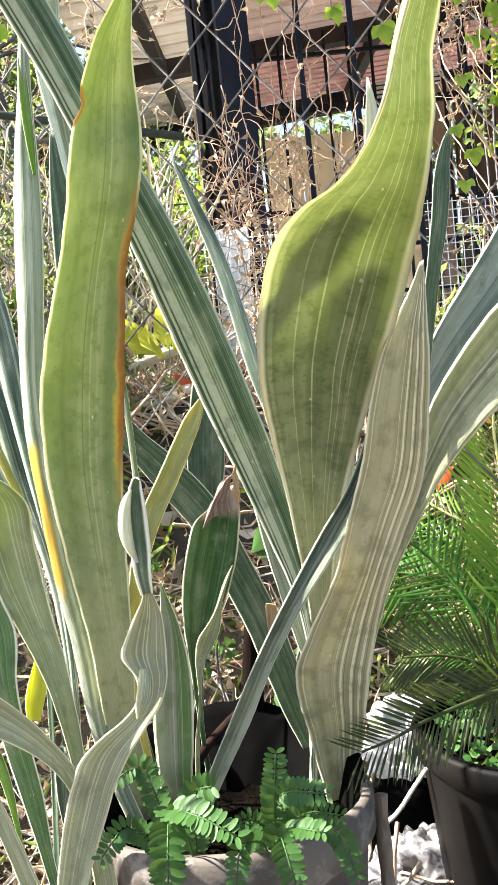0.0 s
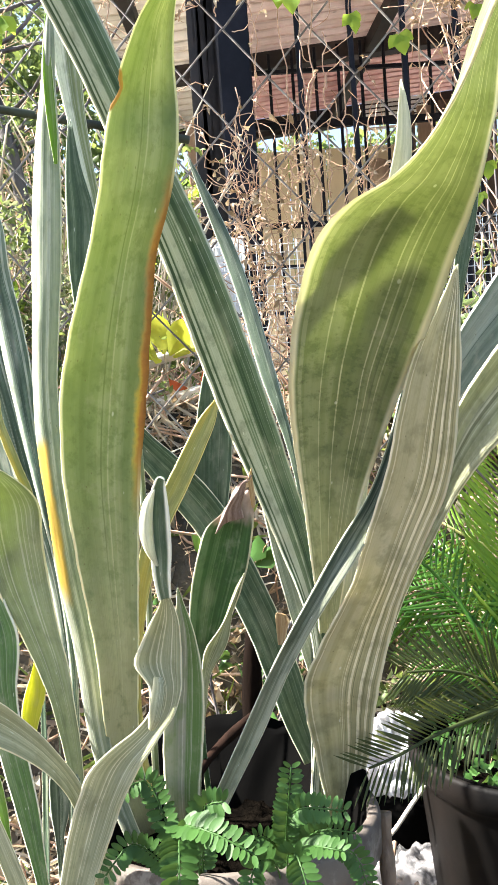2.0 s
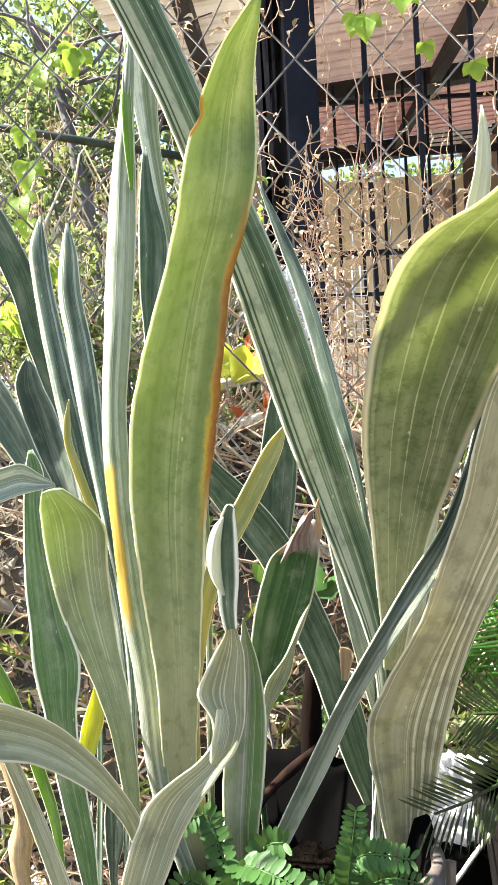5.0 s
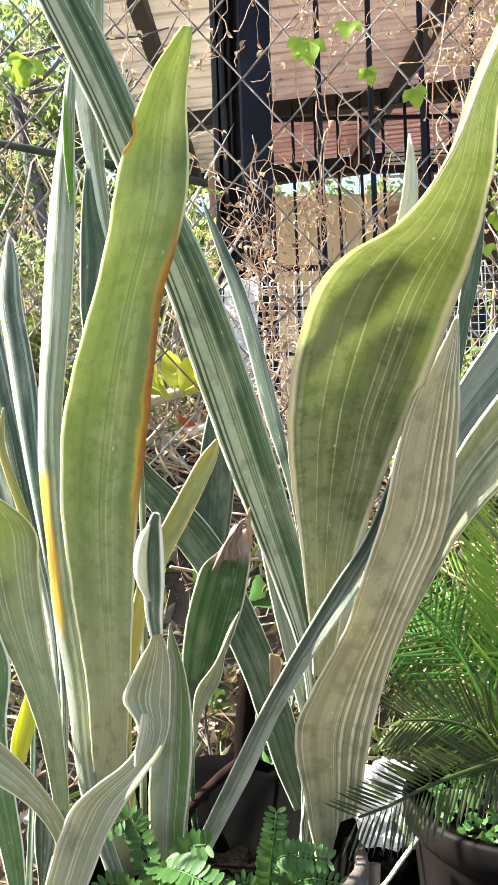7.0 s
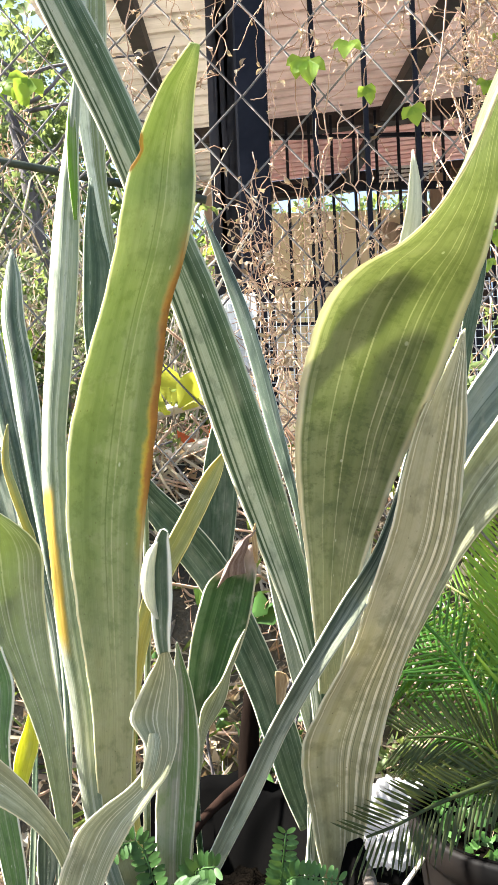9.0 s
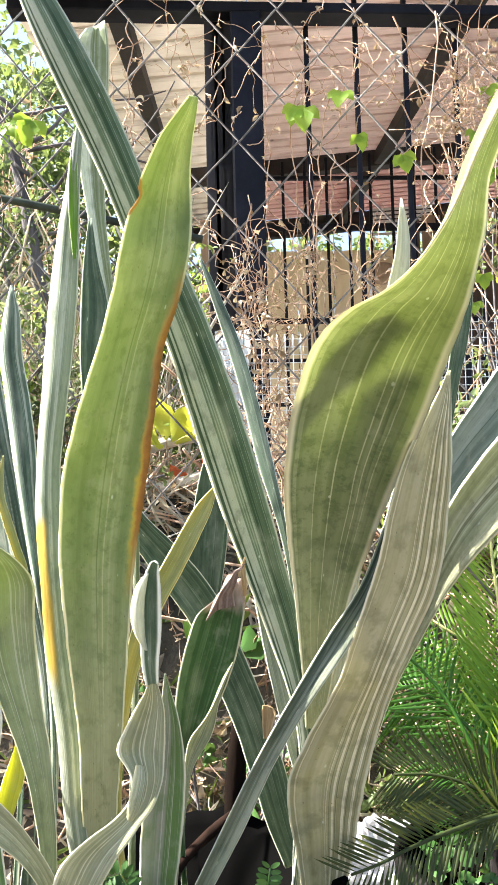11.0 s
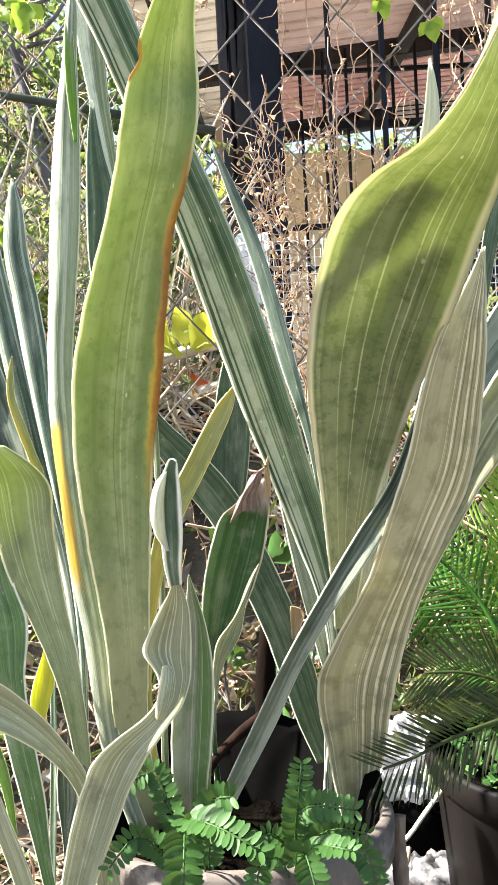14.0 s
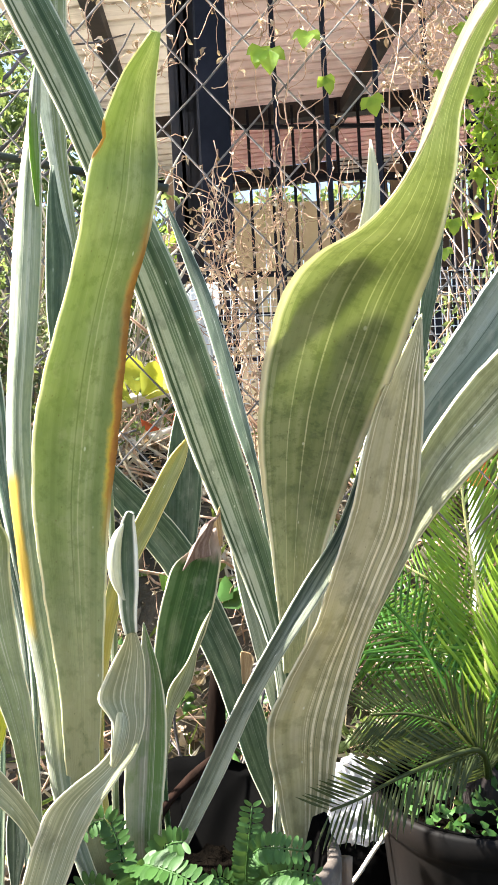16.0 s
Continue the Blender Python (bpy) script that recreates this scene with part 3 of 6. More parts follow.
def leaf_litter():
    rng = random.Random(3)
    v, f = [], []
    for _ in range(11000):
        x, y = rng.uniform(-0.9, 0.8), rng.choice((rng.uniform(0.6, 1.2), rng.uniform(1.05, 1.35), rng.uniform(1.12, 1.35), rng.uniform(1.1, 1.55), rng.uniform(1.1, 1.6), rng.uniform(1.4, 2.5)))
        a = Vector((rng.uniform(-1, 1), rng.uniform(-1, 1), rng.uniform(-0.2, 0.7))).normalized()
        b = a.cross(Vector((rng.uniform(-0.6, 0.6), rng.uniform(-0.6, 0.6), 1))).normalized()
        k = rng.uniform(0.012, 0.042)
        blade(v, f, Vector((x, y, ground_height(x, y) + rng.uniform(0.0, 0.03))), a, b, k, k * 0.45, 0.25, 0.2)
    tagged(raw("leaf_litter", v, f, DRY_LEAF), "dry curled brown and pale leaves on the bank", "leaf litter", kind="stuff")
    v, f = [], []
    for _ in range(900):
        x, y = rng.uniform(-1.1, 0.9), rng.choice((rng.uniform(0.95, 1.6), rng.uniform(1.1, 1.55), rng.uniform(1.3, 2.2)))
        start = (x, y, ground_height(x, y) + 0.01)
        line = wander(start, (rng.uniform(-1, 1), rng.uniform(-0.5, 0.5), rng.uniform(0.0, 0.7)), rng.uniform(0.08, 0.35), 6, 0.25, rng)
        tube(v, f, line, rng.uniform(0.0008, 0.0028), 4)
    tagged(raw("fallen_twigs", v, f, TWIG), "thin dry twigs tangled in the litter", "twigs", kind="stuff")


leaf_litter()


def bank_growth():
    """Grass, straw and curled dead leaves standing on the bank's face."""
    rng = random.Random(8)
    for name, material, label, category, count, low, high, wide in (
            ("straw", STRAW, "bleached straw and dead stalks on the bank", "straw", 3600, 0.04, 0.16, 0.0040),
            ("grass", GRASS, "green grass and weeds on the bank", "grass", 3400, 0.03, 0.11, 0.0060)):
        v, f = [], []
        for _ in range(count):
            x, y = rng.uniform(-0.9, 0.8), rng.choice((rng.uniform(1.08, 1.5), rng.uniform(1.15, 1.45), rng.uniform(1.4, 2.0), rng.uniform(0.95, 1.2)))
            if name == "grass" and noise.noise(Vector((x * 5, y * 5, 4))) < 0.02:
                continue
            a = Vector((rng.gauss(0, 0.8), rng.uniform(-0.9, 0.1), rng.uniform(-0.3, 1.0))).normalized()
            b = a.cross(Vector((rng.uniform(-0.6, 0.6), -1, rng.uniform(-0.6, 0.6)))).normalized()
            k = rng.uniform(low, high)
            blade(v, f, Vector((x, y, ground_height(x, y) + 0.004)), a, b, k, wide * rng.uniform(0.6, 1.6), 0.2, rng.uniform(-0.15, 0.15))
        tagged(raw(name, v, f, material), label, category, kind="stuff")
    v, f = [], []
    for _ in range(700):
        x, y = rng.uniform(-0.9, 0.8), rng.uniform(1.1, 1.5)
        a = Vector((rng.uniform(-1, 1), rng.uniform(-1, 0), rng.uniform(-0.8, 0.8))).normalized()
        b = a.cross(Vector((rng.uniform(-0.6, 0.6), -1, 0.5))).normalized()
        k = rng.uniform(0.03, 0.07)
        blade(v, f, Vector((x, y, ground_height(x, y) + 0.01)), a, b, k, k * 0.4, 0.3, 0.2)
    tagged(raw("dead_leaves", v, f, STRAW), "pale curled dead leaves lying on the bank", "leaf litter", kind="stuff")


bank_growth()


# ---- the shed behind ----
def roof_height(x, y):
    return 2.555 + 0.085 * (x - 0.2) + 0.13 * (y - 5.0)


def roof_sheet(name, x0, x1, y0, y1, pitch, material, label):
    """Overlapping flat strips, each stepping down a little on the one before."""
    n = round((y1 - y0) / pitch)
    roof = thing(name, label, "roof", kind="structure")
    for i in range(n):
        a, b = y0 + (y1 - y0) * i / n, y0 + (y1 - y0) * (i + 1) / n + 0.012
        v = []
        for y, drop in ((a, -0.009), (b, -0.001)):
            for x in (x0, x1):
                for dz in (0.0, 0.009):
                    v.append((x, y, roof_height(x, y) + drop + dz))
        f = [(0, 4, 6, 2), (1, 3, 7, 5), (0, 1, 5, 4), (2, 6, 7, 3), (0, 2, 3, 1), (4, 5, 7, 6)]
        raw("strip", v, f, material, roof, "", False)


roof_sheet("roof_cream", -0.58, 0.02, 1.75, 4.93, 0.125, ROOF_CREAM, "cream overlapping roof strips seen from below")
roof_sheet("roof_pink", 0.024, 3.0, 1.75, 3.60, 0.105, ROOF_PINK, "faded pink overlapping roof strips seen from below")
roof_sheet("roof_red", 0.024, 3.0, 3.62, 4.93, 0.105, ROOF_RED, "faded red overlapping roof strips seen from below")


def shed_frame():
    shed = thing("shed_frame", "black steel frame carrying the ribbed shed roof", "shed frame")
    def member(name, a, b, w, h, mat=RUST_STEEL):
        bm = bmesh.new()
        beam(bm, a, b, w, h)
        part(name, bm, mat, shed, smooth=False)
    for y, h in ((1.79, 0.05), (3.62, 0.075), (4.97, 0.11)):
        member("purlin", (-0.60, y, roof_height(-0.60, y) - h / 2 - 0.006), (3.2, y, roof_height(3.2, y) - h / 2 - 0.006), 0.06, h)
    for xa, xb in ((-0.31, -0.315), (0.64, 0.66), (1.9, 1.9)):
        member("rafter", (xa, 1.8, roof_height(xa, 1.8) - 0.045), (xb, 4.95, roof_height(xb, 4.95) - 0.045), 0.05, 0.055)
    member("top_beam", (-0.56, 1.9, 2.03), (3.2, 1.9, 1.925), 0.06, 0.026, BLACK_STEEL)
    bm = bmesh.new()
    beam(bm, (0.022, 1.9, 0.7), (0.015, 1.9, 2.00), 0.076, 0.075, 0.005)
    part("post", bm, BLACK_STEEL, shed, "smooth blue-black steel post", smooth=False)
    for k in range(4):
        bm = bmesh.new()
        beam(bm, (-0.024 - 0.0105 * k, 1.91, 0.7), (-0.030 - 0.0105 * k, 1.91, 2.00), 0.0075, 0.05, 0.002)
        part("side_rib", bm, RUST_STEEL, shed, "rusty steel rib beside the post", smooth=False)
    bm = bmesh.new()
    beam(bm, (-0.12, 2.9, 0.7), (-0.125, 2.9, 1.84), 0.05, 0.05)
    part("wooden_post", bm, WOOD, shed, "weathered wooden post", smooth=False)
    return shed


shed_frame()


def window_grille():
    g = thing("window_grille", "black steel window grille with thin upright bars", "grille", (0, 3.4, 0))
    def bar(name, a, b, w, h=None):
        bm = bmesh.new()
        beam(bm, Vector(a) - g.location, Vector(b) - g.location, w, h or w, 0.002)
        part(name, bm, BLACK_STEEL, g, smooth=False)
    for k in range(-1, 9):
        x = 0.171 + 0.124 * k
        if k > -1:
            bar("thick_bar", (x + 0.009, 1.95, 0.8), (x - 0.006, 1.95, roof_height(x, 1.95) - 0.012), 0.0125)
    for k in range(-2, 19):
        x = 0.312 + 0.100 * k
        bar("bar", (x, 3.55, 0.7), (x - 0.015, 3.55, roof_height(x, 3.55) - 0.03), 0.013)
    for z, h in ((2.03, 0.032), (1.60, 0.024), (1.42, 0.016), (1.22, 0.016), (2.26, 0.016)):
        bar("rail", (0.06, 3.55, z), (2.1, 3.55, z - 0.015), 0.02, h)
    return g


window_grille()


# Unseen slab, added to throw light up under the roof.
def bounce_slab():
    bm = bmesh.new()
    box(bm, (-0.55, 2.0, 0.60), (3.2, 6.0, 0.90), 0.01)
    tagged(part("bounce_slab", bm, BOUNCE_PALE, smooth=False), "unseen pale slab added to bounce light up to the roof", "floor", kind="structure")


bounce_slab()


def tan_wall():
    panel = thing("tan_panel", "tan plywood sheets behind the grille", "panel", (0.45, 3.76, 0.9))
    for k in range(4):
        bm = bmesh.new()
        box(bm, (-0.35 + 0.176 * k, 0, 0), (-0.178 + 0.176 * k, 0.014, 1.085), 0.003)
        part("sheet", bm, TAN_WALL, panel, smooth=False)
    bm = bmesh.new()
    box(bm, (-0.35, 0.015, 0.9), (0.352, 0.04, 0.94), 0.003)
    part("batten", bm, WOOD, panel, smooth=False)
    wall = thing("wall_back", "weathered upright boards closing the shed", "wall", kind="structure")
    for k in range(22):
        bm = bmesh.new()
        x = 0.83 + 0.095 * k
        half = 0.038 + 0.005 * (k % 2)
        box(bm, (x - half, 3.75, 0.5), (x + half, 3.77, 2.13 + 0.02 * (k % 3)), 0.003)
        part("board", bm, (DARK_WOOD, WOOD, DARK_WOOD, DARK_WOOD)[k % 4], wall, smooth=False)
    # small white louvred vent under the eave
    vent = thing("louvred_vent", "small white louvred vent under the eave", "vent", (0.86, 4.1, 2.24))
    for k in range(7):
        bm = bmesh.new()
        beam(bm, (-0.16, 0, -0.07 + 0.022 * k), (0.16, 0, -0.055 + 0.022 * k), 0.004, 0.014, 0.001)
        part("slat", bm, WHITE_WIRE, vent, smooth=False)
    # shallow round basket hung on the panel
    bm = bmesh.new()
    bmesh.ops.create_uvsphere(bm, u_segments=24, v_segments=12, radius=1, matrix=Matrix.Translation((0.68, 3.725, 1.86)) @ Matrix.Diagonal((0.075, 0.028, 0.055, 1)))
    tagged(part("round_basket", bm, WOOD), "shallow brown basket hanging on the tan panel", "basket")


tan_wall()


def wire_mesh(x0, x1, z0, z1, label):
    m = thing("wire_mesh", label, "wire mesh", (0, 1.8, 0.89), group="welded wire mesh panels")
    for k in range(int((x1 - x0) / 0.0178)):
        v, f = [], []
        x = x0 + 0.010 + 0.0178 * k
        tube(v, f, [(x, 0, z0), (x - 0.003, 0.0, z1)], 0.0011, 4)
        raw("upright_wire", v, f, WHITE_WIRE, m)
    for k in range(int((z1 - z0) / 0.0180)):
        v, f = [], []
        z = z0 + 0.020 + 0.0180 * k
        tube(v, f, [(x0, 0.002, z), (x1, 0.002, z - 0.002)], 0.0010, 4)
        raw("cross_wire", v, f, WHITE_WIRE, m)


wire_mesh(-0.095, 0.14, -0.15, 0.31, "white welded wire mesh at the foot of the post")
wire_mesh(0.40, 0.68, -0.10, 0.34, "white welded wire mesh beside the dark slats")


# ---- chain-link fence ----
def chain_fence():
    fence = thing("chain_link_fence", "galvanised chain-link fence hung with dry vines", "fence", (0, 1.06, 0))
    rng = random.Random(5)
    px, pz, x0, z0 = 0.0535, 0.0592, -0.010, 1.202
    for i in range(-14, 17):
        v, f, line = [], [], []
        for j in range(-8, 14):
            c = i if (i + j) % 2 == 0 else i + 1
            sx = 0.004 * noise.noise(Vector((c * 0.9, j * 0.9, 2.0)))
            sz = 0.004 * noise.noise(Vector((c * 0.9, j * 0.9, 7.0)))
            x = x0 + c * px + sx
            z = z0 + j * pz + sz - 0.055 * (c * px)
            dy = 0.0018 if (i + j) % 2 == 0 else -0.0018
            line.append((x, dy + 0.02 * noise.noise(Vector((x * 2, z * 2, 1))), z))
        tube(v, f, line, 0.0018, 5)
        raw("wire", v, f, GALVANISED, fence)
    return fence


chain_fence()


def fence_rail():
    r = thing("fence_rail", "grey-green steel rail behind the fence", "rail", (0, 1.3, 0))
    v, f = [], []
    tube(v, f, [(-1.2, 0, 1.50), (-0.45, 0, 1.347), (-0.07, 0, 1.262)], 0.0065, 8)
    raw("bar", v, f, RAIL_GREEN, r)
    for x, top in ((-1.15, 1.489), (-0.76, 1.409)):
        v, f = [], []
        tube(v, f, [(x, 0.004, 0.2), (x, 0.004, top)], 0.008, 8)
        raw("stake", v, f, RAIL_GREEN, r)


fence_rail()


# ---- dry vines on the fence ----
def dry_vine(at, spread, strands, seed, leaves=30, label="brown dead vine tangled in the fence", scale=1.0):
    rng = random.Random(seed)
    vine = thing("dry_vine", label, "dead vine", at, group="dead vines on the fence")
    v, f = [], []
    tips = []
    for _ in range(strands * 4 // 5):
        p = (rng.gauss(0, 0.5) * spread[0], rng.uniform(-0.03, 0.03), rng.uniform(-1, 0.6) * spread[1])
        line = wander(p, (rng.gauss(0, 0.35), 0, rng.choice((1, 1, -1))), rng.choice((0.03, 0.05, 0.07, 0.12, 0.18)) * rng.uniform(0.7, 1.2) * scale, 10, 0.42, rng)
        tube(v, f, line, rng.uniform(0.0003, 0.0007) * scale, 4)
        tips += line[3:]
    tagged(raw("stem_tangle", v, f, TWIG, vine), kind="stuff")
    v, f = [], []
    for _ in range(leaves):
        p = rng.choice(tips)
        a = Vector((rng.uniform(-1, 1), rng.uniform(-1, 1), rng.uniform(-1, 0.4))).normalized()
        b = a.cross(Vector((0.3, 1, rng.uniform(-1, 1)))).normalized()
        k = rng.uniform(0.005, 0.013) * scale
        blade(v, f, p, a, b, k, k * 0.5, 0.4, 0.3)
    tagged(raw("withered_foliage", v, f, DRY_LEAF, vine), kind="stuff")


dry_vine((0.020, 1.07, 1.10), (0.030, 0.10), 70, 11, 110)
dry_vine((0.040, 1.07, 0.98), (0.050, 0.09), 70, 12, 120)
dry_vine((0.075, 1.065, 1.15), (0.018, 0.08), 40, 13, 60)
dry_vine((-0.006, 1.075, 1.13), (0.010, 0.08), 36, 15, 60)
dry_vine((0.31, 1.07, 1.37), (0.055, 0.08), 170, 14, 220)
dry_vine((0.15, 1.07, 1.14), (0.04, 0.06), 30, 16, 30)
dry_vine((-0.07, 1.07, 1.43), (0.06, 0.10), 26, 25, 46)
dry_vine((0.12, 1.07, 1.43), (0.09, 0.08), 34, 26, 60)
dry_vine((-0.155, 1.09, 1.38), (0.010, 0.08), 18, 17, 30)
dry_vine((0.31, 1.08, 1.12), (0.03, 0.20), 30, 18, 40)
dry_vine((-0.40, 1.12, 1.15), (0.10, 0.24), 30, 19, 30)
dry_vine((-0.52, 1.95, 1.35), (0.16, 0.35), 150, 20, 160, "grey-brown dead bramble standing behind the fence", 2.2)
dry_vine((-0.95, 2.3, 1.55), (0.25, 0.45), 130, 22, 160, "grey-brown dead bramble standing behind the fence", 2.6)
dry_vine((-0.08, 1.17, 0.52), (0.12, 0.14), 40, 23, 60, "dead stems and debris behind the pot", 1.3)
dry_vine((0.33, 1.19, 0.58), (0.14, 0.16), 90, 24, 260, "pale dead stems and leaves behind the cycad", 1.6)


def hanging_strand(x, z0, z1, seed):
    """One long thin dead tendril hanging on the fence."""
    rng = random.Random(seed)
    v, f = [], []
    n = 14
    line = [Vector((0.012 * noise.noise(Vector((seed * 3.3, i * 0.5, 0))), 0.008 * noise.noise(Vector((seed, i * 0.6, 5))), (z1 - z0) * i / n)) for i in range(n + 1)]
    tube(v, f, line, rng.uniform(0.0006, 0.0010), 5)
    o = thing("vine_strand", "long thin dead tendril hanging on the fence", "dead vine", (x, 1.05, z0), group="dead tendrils on the fence")
    raw("tendril", v, f, TWIG, o)
    for _ in range(3):
        v, f = [], []
        p = rng.choice(line[2:-2])
        tube(v, f, wander(p, (rng.choice((-1, 1)), 0, rng.uniform(-0.5, 0.8)), rng.uniform(0.03, 0.07), 8, 0.35, rng), 0.0006, 4)
        raw("side_twig", v, f, TWIG, o)


for n, (x, z0, z1) in enumerate(((0.028, 1.45, 1.14), (0.062, 1.42, 1.10), (0.095, 1.34, 1.08), (0.112, 1.30, 1.10), (0.085, 1.28, 1.02), (0.002, 1.24, 0.98), (0.27, 1.45, 1.20), (0.325, 1.45, 1.12), (0.30, 1.42, 1.24), (-0.15, 1.48, 1.30), (0.135, 1.26, 1.12))):
    hanging_strand(x, z0, z1, 60 + n)


def vine_leaf_cluster(points, seed, size=0.03, label="fresh green vine leaves on the fence"):
    rng = random.Random(seed)
    vine = thing("green_vine", label, "vine", points[0], group="green vines on the fence")
    o = Vector(points[0])
    for p in points:
        v, f = [], []
        base = Vector(p) - o
        down = Vector((rng.uniform(-0.4, 0.4), rng.uniform(-0.5, 0.1), -1)).normalized()
        side = down.cross(Vector((rng.uniform(-0.4, 0.4), 1, 0))).normalized()
        k = size * rng.uniform(0.8, 1.2)
        # three-lobed leaf
        for turn, s in ((0, 1.0), (55, 0.75), (-55, 0.75)):
            q = Matrix.Rotation(radians(turn), 3, down.cross(side))
            blade(v, f, base, q @ down, q @ side, k * s, k * 0.80 * s, 0.12, 0.12)
        raw("leaf", v, f, VINE_LEAF, vine)
    for p in points:
        v, f = [], []
        b = Vector(p) - o
        tube(v, f, wander(b, (rng.uniform(-1, 1), 0.2, 1), 0.06, 5, 0.2, rng), 0.0007, 4)
        raw("tendril", v, f, TWIG, vine)


vine_leaf_cluster([(0.066, 1.04, 1.352), (0.075, 1.035, 1.345), (0.127, 1.045, 1.372)], 1, 0.030)
vine_leaf_cluster([(0.145, 1.045, 1.315), (0.205, 1.05, 1.29)], 2, 0.028)
vine_leaf_cluster([(0.30, 1.05, 1.32), (0.31, 1.04, 1.26), (0.30, 1.05, 1.22), (0.285, 1.05, 1.16), (0.305, 1.05, 1.13), (0.32, 1.05, 1.38), (0.29, 1.04, 1.09), (0.335, 1.05, 1.34), (0.345, 1.05, 1.30), (0.325, 1.05, 1.27), (0.35, 1.05, 1.24), (0.34, 1.05, 1.19), (0.33, 1.04, 1.36), (0.355, 1.05, 1.37)], 3, 0.019)
vine_leaf_cluster([(-0.385, 1.15, 1.285), (-0.345, 1.15, 1.385), (-0.356, 1.14, 1.36), (-0.306, 1.15, 1.39), (-0.318, 1.16, 1.385), (-0.380, 1.15, 1.24), (-0.392, 1.14, 1.19), (-0.388, 1.15, 1.16), (-0.36, 1.16, 1.10)], 4, 0.036)


def climber_foliage():
    rng = random.Random(77)
    o = thing("green_vine", "dense yellow-green climber on the fence", "vine", (0.365, 1.06, 1.25), group="green vines on the fence")
    v, f = [], []
    spray(v, f, 330, (0, 0, 0), (0.030, 0.02, 0.15), 0.016, rng, -0.4)
    tagged(raw("foliage", v, f, VINE_LEAF, o), kind="stuff")
    v, f = [], []
    for _ in range(14):
        tube(v, f, wander((rng.gauss(0, 0.015), 0, -0.25), (rng.gauss(0, 0.12), 0, 1), 0.5, 14, 0.16, rng), 0.0010, 4)
    tagged(raw("stem_tangle", v, f, TWIG, o), kind="stuff")


climber_foliage()


def white_pole():
    v, f = [], []
    tube(v, f, [(0, 0, 0), (0.001, 0, 0.3), (0.002, 0, 0.64)], 0.0125, 14)
    tagged(raw("white_pole", v, f, WHITE_WIRE), "short white plastic pole standing behind the cycad", "pole").location = (0.405, 1.30, ground_height(0.405, 1.30) - 0.02)


white_pole()


# ---- shrubs and trees behind ----
def shrub(name, at, spread, count, size, material, seed, label, category="shrub", stems=7):
    rng = random.Random(seed)
    o = thing(name, label, category, at)
    v, f = [], []
    clumps = []
    for _ in range(stems):
        line = wander((rng.gauss(0, 0.12) * spread[0], rng.gauss(0, 0.12) * spread[1], -spread[2] * 0.9), (rng.gauss(0, 0.5), rng.gauss(0, 0.4), 1), spread[2] * rng.uniform(1.0, 1.9), 7, 0.16, rng)
        tube(v, f, line, [max(0.002, 0.012 * spread[2] * (1 - i / 8)) for i in range(8)], 5)
        clumps += line[3:]
    tagged(raw("stem_tangle", v, f, STEM_GREY, o), kind="stuff")
    v, f = [], []
    for _ in range(count // 14):
        c = rng.choice(clumps) if rng.random() < 0.5 else Vector([rng.gauss(0, 0.5) * s for s in spread])
        spray(v, f, 14, c, (size * 2.2, size * 2.2, size * 1.8), size, rng)
    tagged(raw("foliage", v, f, material, o), kind="stuff")


shrub("shrub", (-0.27, 1.85, 1.22), (0.17, 0.15, 0.24), 2600, 0.022, BUSH, 21, "sunlit green shrub beyond the fence")
shrub("shrub", (-0.17, 2.55, 1.36), (0.10, 0.10, 0.18), 1100, 0.026, VINE_LEAF, 38, "bright green sunlit shrub beside the shed post")
shrub("shrub", (-0.75, 2.1, 1.25), (0.30, 0.25, 0.30), 3200, 0.022, PALE_LEAF, 22, "sun-bleached shrub beyond the fence")
shrub("shrub", (-0.36, 1.45, 0.98), (0.16, 0.08, 0.12), 900, 0.018, PALE_LEAF, 23, "pale grey-green undergrowth on the bank")
shrub("shrub", (-0.70, 1.6, 1.15), (0.20, 0.15, 0.28), 1900, 0.018, PALE_LEAF, 24, "pale sun-bleached shrub on the bank")
shrub("shrub", (-0.62, 1.7, 1.45), (0.22, 0.15, 0.25), 1700, 0.019, HEDGE, 27, "sunlit green shrub on the bank")
shrub("shrub", (-0.46, 1.42, 1.06), (0.16, 0.08, 0.16), 1300, 0.017, BUSH, 36, "small-leaved green weeds climbing the bank")
shrub("shrub", (-0.30, 1.40, 0.90), (0.12, 0.06, 0.10), 700, 0.015, BUSH, 37, "small-leaved green weeds climbing the bank")
shrub("shrub", (0.40, 1.42, 0.85), (0.16, 0.12, 0.16), 700, 0.03, BUSH, 25, "green undergrowth behind the cycad")
shrub("shrub", (0.24, 1.24, 0.40), (0.10, 0.05, 0.12), 420, 0.022, BUSH, 28, "small-leaved weeds at the foot of the bank")
shrub("shrub", (0.42, 1.22, 0.55), (0.10, 0.05, 0.14), 420, 0.024, BUSH, 29, "small-leaved weeds at the foot of the bank")
shrub("shrub", (-0.05, 1.14, 0.46), (0.14, 0.04, 0.13), 110, 0.024, WEED, 35, "dark leafy weeds in the shade behind the pot")
shrub("shrub", (0.52, 1.5, 1.15), (0.10, 0.12, 0.28), 170, 0.018, BUSH, 26, "green climber beside the shed grille")
shrub("hedge", (-1.35, 3.3, 1.95), (0.75, 0.35, 0.80), 19000, 0.032, HEDGE, 30, "tall tangled hedge behind the fence", "hedge", 16)
shrub("hedge", (-2.3, 3.6, 2.2), (0.80, 0.4, 0.95), 12000, 0.04, HEDGE, 31, "tall tangled hedge behind the fence", "hedge", 16)
